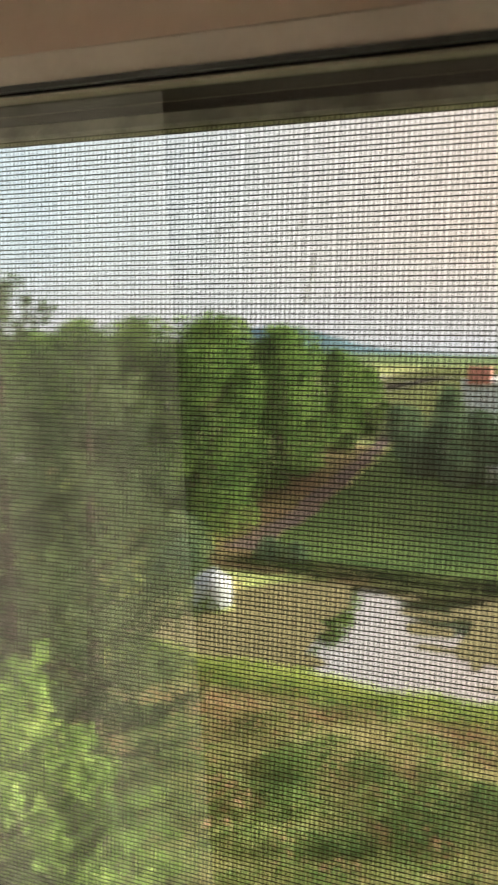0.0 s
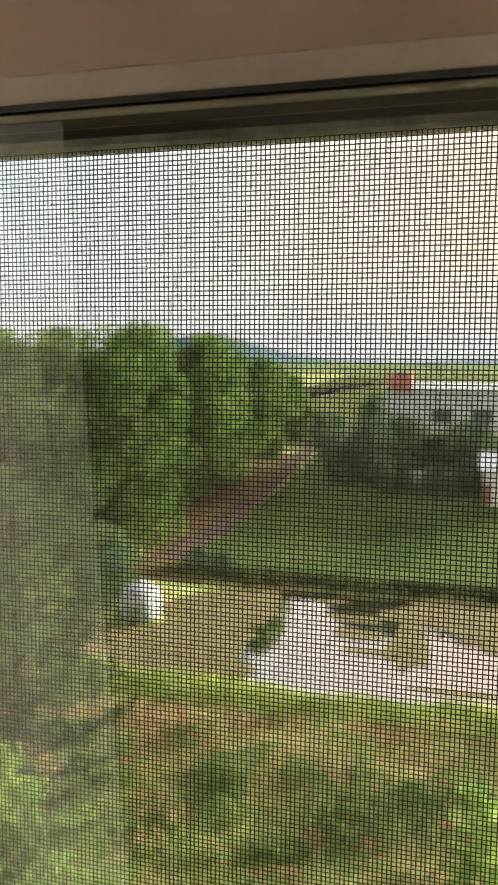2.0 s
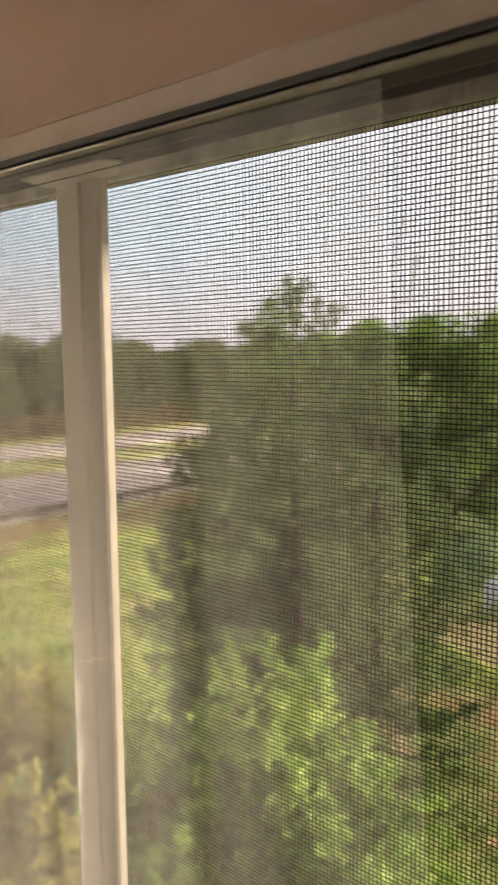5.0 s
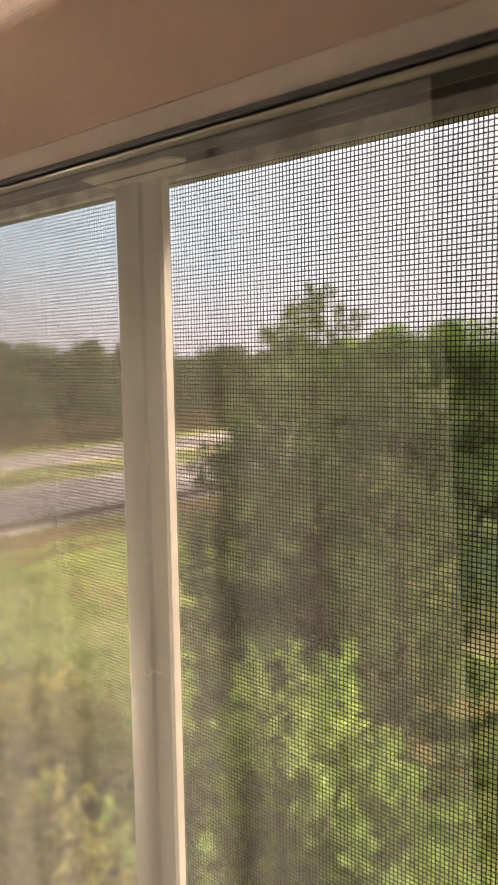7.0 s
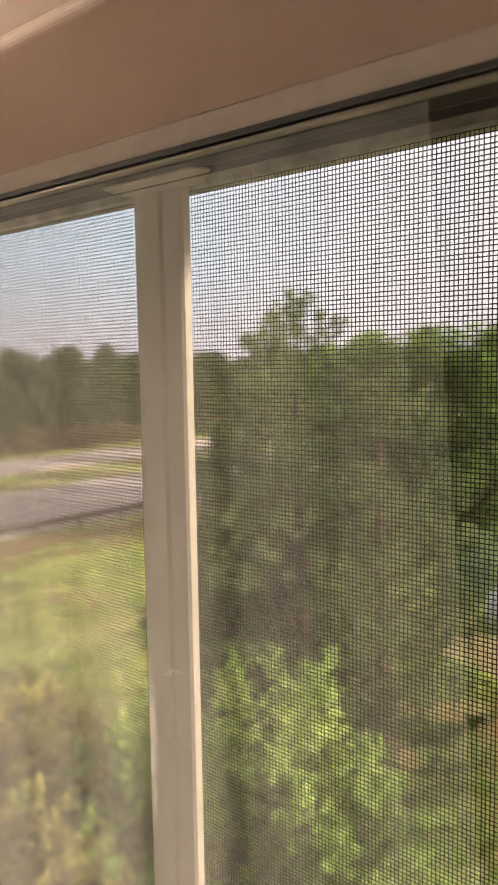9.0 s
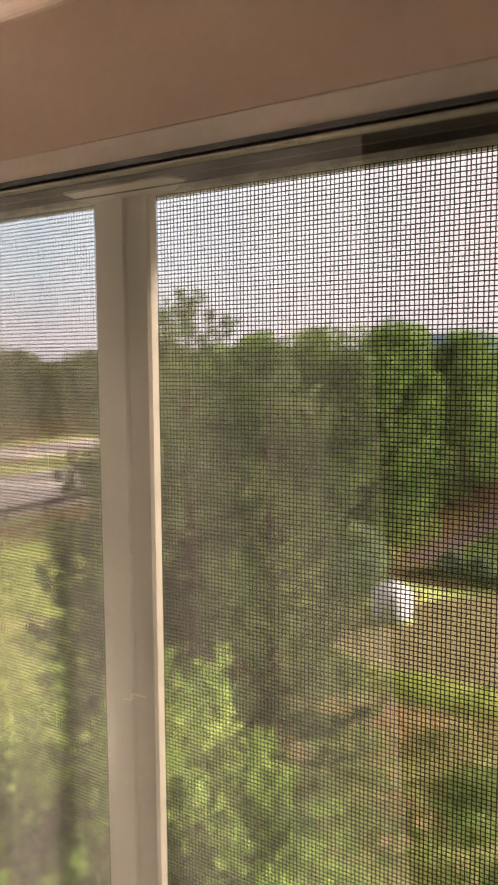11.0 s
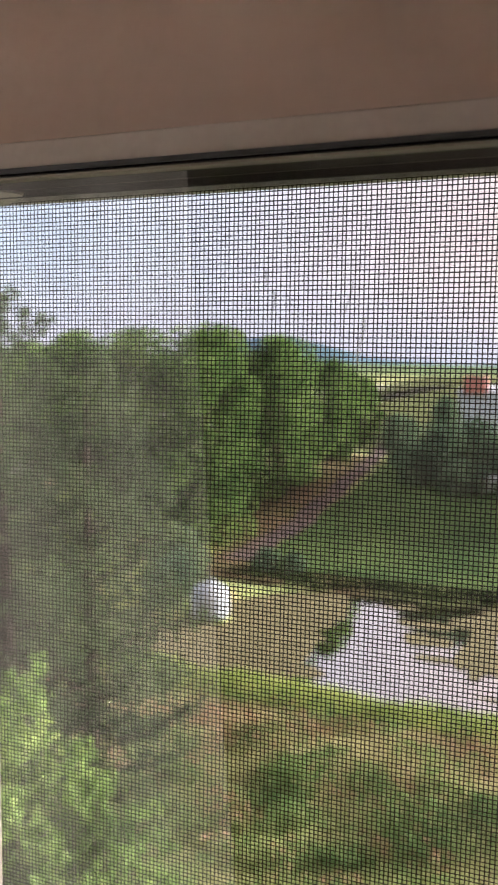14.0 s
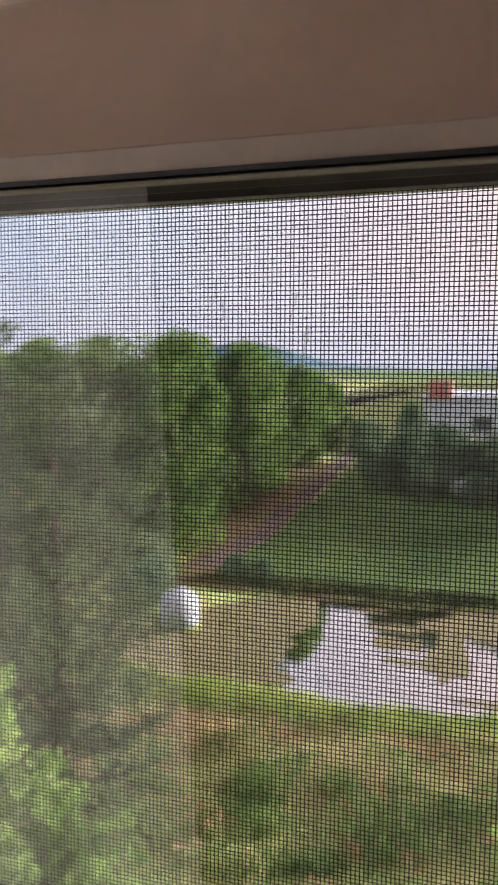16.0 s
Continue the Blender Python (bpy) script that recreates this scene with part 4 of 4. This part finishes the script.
def weeds(name, count, y0, y1, cut_, size, per, material, label, seed):
    """Low leafy clumps, thick in some patches and missing in others."""
    g = np.random.default_rng(seed)
    cs, outs = [], []
    while len(cs) < count:
        x, y = g.uniform(-15, 5), g.uniform(y0, y1)
        if noise.noise(Vector((x * 0.8, y * 1.1, seed))) < cut_ or pond_depth(x, y) > 0.1:
            continue
        h = g.uniform(0.15, 0.5)
        v = g.normal(0, 1, (per, 3))
        v /= np.linalg.norm(v, axis=1, keepdims=True)
        v[:, 2] = abs(v[:, 2])
        cs.append(np.array([x, y, 0.0]) + v * (0.36, 0.36, h))
        outs.append(v + (0, 0, 0.4))
    me = leaf_mesh(name, np.concatenate(cs), np.concatenate(outs), size, g, 0.5)
    me.materials.append(material)
    return tagged(new(name, me), label, "weeds", kind="stuff")


weeds("weeds", 800, 8.5, 16.8, -0.02, 0.15, 28, M_WEED, "dark green leafy weeds on the near slope", 11)
weeds("weeds", 190, 14, 19.5, 0.1, 0.14, 24, M_WEED, "green leafy weeds in the dry grass", 12)
weeds("rusty_weeds", 260, 12, 19.4, 0.12, 0.12, 20, M_RUST, "rusty red-brown dry weeds", 13)
px, py = rng.uniform(-15, 5, 14000), rng.uniform(19.3, 22.2, 14000)
keep = [pond_depth(a, b) < 0.25 for a, b in zip(px, py)]
tufts("bank_grass", px[keep], py[keep], 0.12, 0.4, 0.03, M_BANK, "lush bright green grass along the water", 5)
# dark band of short blades along the far water line
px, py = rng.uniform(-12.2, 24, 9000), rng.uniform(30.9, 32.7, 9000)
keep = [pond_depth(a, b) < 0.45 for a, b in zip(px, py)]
tufts("edge_blades", px[keep], py[keep], 0.15, 0.5, 0.035, M_EDGE_BLADE, "dark green blades along the far bank", 6)
px, py = rng.uniform(-33, -13.5, 34000), rng.uniform(6, 40, 34000)
tufts("slope_grass", px, py, 0.12, 0.5, 0.05, M_BANK, "long pale green grass on the slope to the highway", 7)

# ---- white tank at the pond's end ----
tank = thing("water_tank", (-10.7, 26.2, -0.10), "squat white domed plastic tank at the pond's edge", "tank")
part("body", lathe([(0.66, 0.0), (0.72, 0.05), (0.73, 0.36), (0.71, 0.40), (0.73, 0.44), (0.72, 0.80), (0.65, 1.02), (0.45, 1.18), (0.22, 1.24)]), M_TANK, tank)
part("lid", lathe([(0.22, 1.23), (0.23, 1.29), (0.2, 1.32), (0.05, 1.34)]), M_TANK, tank)

# ---- buildings and cars beyond the lawn ----
hall = thing("warehouse", (0, 92, 0), "long pale grey warehouse with red entrance gable", "building")
part("wall", boxes(((-7.8, 0, 0), (40, 26, 6.35))), M_PANEL, hall)
part("roof", boxes(((-8.0, -0.4, 6.35), (40.3, 26.3, 6.6)), bevel=0.05), M_PANEL, hall, "pale metal roof edge")
part("gable", extrude_z([(-7.2, -0.6), (-4.7, -0.6), (-4.7, 4), (-7.2, 4)], 6.2, 8.2), M_RED, hall, "red clad entrance tower")
for i in range(23):
    part("cladding_rib", boxes(((-7.6 + i * 2.0, -0.07, 0.3), (-7.5 + i * 2.0, 0, 6.3)), bevel=0.01), M_PANEL, hall)
for i in range(9):
    x = -2.6 + i * 4.4
    w = part("window", boxes(((x, -0.12, 2.4), (x + 2.6, 0.1, 4.4)), bevel=0.02), M_WHITE, hall)
    part("pane", boxes(((x + 0.12, -0.15, 2.52), (x + 2.48, -0.11, 4.28))), M_PANE, w)


def utility_box(x, y, w, h, label):
    """A metal cabinet with a sloped cap, door seams and a plinth."""
    t = thing("utility_box", (x, y, bank(x, y) + 0.08), label, "utility box", "utility boxes on the rise")
    part("plinth", boxes(((-w / 2 - 0.05, -0.4, 0), (w / 2 + 0.05, 0.4, 0.1)), bevel=0.01), M_PANEL, t)
    part("body", boxes(((-w / 2, -0.35, 0.1), (w / 2, 0.35, h)), bevel=0.03), M_WHITE, t)
    for a in (-w / 2 + 0.04, 0.02):
        part("door", boxes(((a, -0.375, 0.18), (a + w / 2 - 0.06, -0.35, h - 0.08)), bevel=0.008), M_WHITE, t)
    part("cap", extrude_x([(-0.42, h), (-0.42, h + 0.04), (0, h + 0.12), (0.42, h + 0.04), (0.42, h)], -w / 2 - 0.05, w / 2 + 0.05), M_PANEL, t)


utility_box(-5.2, 49.5, 0.9, 1.0, "white metal utility box among dark trees")
utility_box(-1.5, 43.0, 1.1, 0.75, "white metal utility box before the dark trees")
utility_box(-0.2, 43.2, 0.6, 0.7, "small white metal utility box")

shed = thing("shed", (3.6, 41.0, bank(3.6, 41)), "brick-red shed with white door", "building")
part("wall", boxes(((-1.9, 0, -0.5), (2.4, 3, 1.2))), M_BRICK, shed)
part("door", boxes(((-1.5, -0.06, 0.0), (-0.5, 0.02, 1.9)), bevel=0.02), M_WHITE, shed, "white door")
part("upper_wall", boxes(((-1.9, 0.02, 1.2), (2.4, 3, 1.9))), M_WHITE, shed)
part("roof", extrude_x([(-0.3, 1.9), (1.5, 2.7), (3.3, 1.9)], -2.1, 2.6), M_PANEL, shed)

# ---- distance ----
def ridge(y, x0, x1, base, amp, seed):
    bm = bmesh.new()
    prev = None
    k = 120
    for i in range(k + 1):
        x = x0 + (x1 - x0) * i / k
        z = base + amp * noise.noise(Vector((x * 0.0011, seed, 0))) + amp * 0.2 * noise.noise(Vector((x * 0.008, seed, 5)))
        cur_ = [bm.verts.new((x, y - 150, -5)), bm.verts.new((x, y, z)), bm.verts.new((x, y + 200, -5))]
        if prev:
            for j in range(2):
                bm.faces.new((prev[j], prev[j + 1], cur_[j + 1], cur_[j]))
        prev = cur_
    return bm


def hills(x):
    return 14 + 65 * math.exp(-((x + 830) / 260) ** 2) + 30 * math.exp(-((x + 1100) / 600) ** 2) + 14 * math.exp(-((x - 250) / 300) ** 2) + 5 * noise.noise(Vector((x * 0.006, 1.5, 0)))


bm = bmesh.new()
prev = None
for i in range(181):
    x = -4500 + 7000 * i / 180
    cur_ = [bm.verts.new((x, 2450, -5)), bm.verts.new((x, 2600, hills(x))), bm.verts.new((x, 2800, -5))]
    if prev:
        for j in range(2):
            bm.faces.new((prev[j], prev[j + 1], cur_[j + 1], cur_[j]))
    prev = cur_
tagged(link("backdrop", bm, M_HILL), "wooded hills on the horizon, haze painted in as blue", "hills", kind="structure")
tagged(link("backdrop", ridge(900, -2500, 1500, 8.5, 5, 7.5), M_FARWOOD), "low far woods, haze painted into the pale green", "woods", kind="structure")
pole = tagged(link("street_lamp", lathe([(0.12, 0), (0.10, 6), (0.07, 12.2)], 10), M_STEEL), "tall pale lamp pole beside the highway", "street lamp")
pole.location = (-72.5, 51.5, 0)
part("arm", boxes(((-0.05, -1.4, 12.0), (0.05, 0.1, 12.12)), ((-0.15, -2.0, 11.95), (0.15, -1.3, 12.1)), bevel=0.02), M_STEEL, pole)
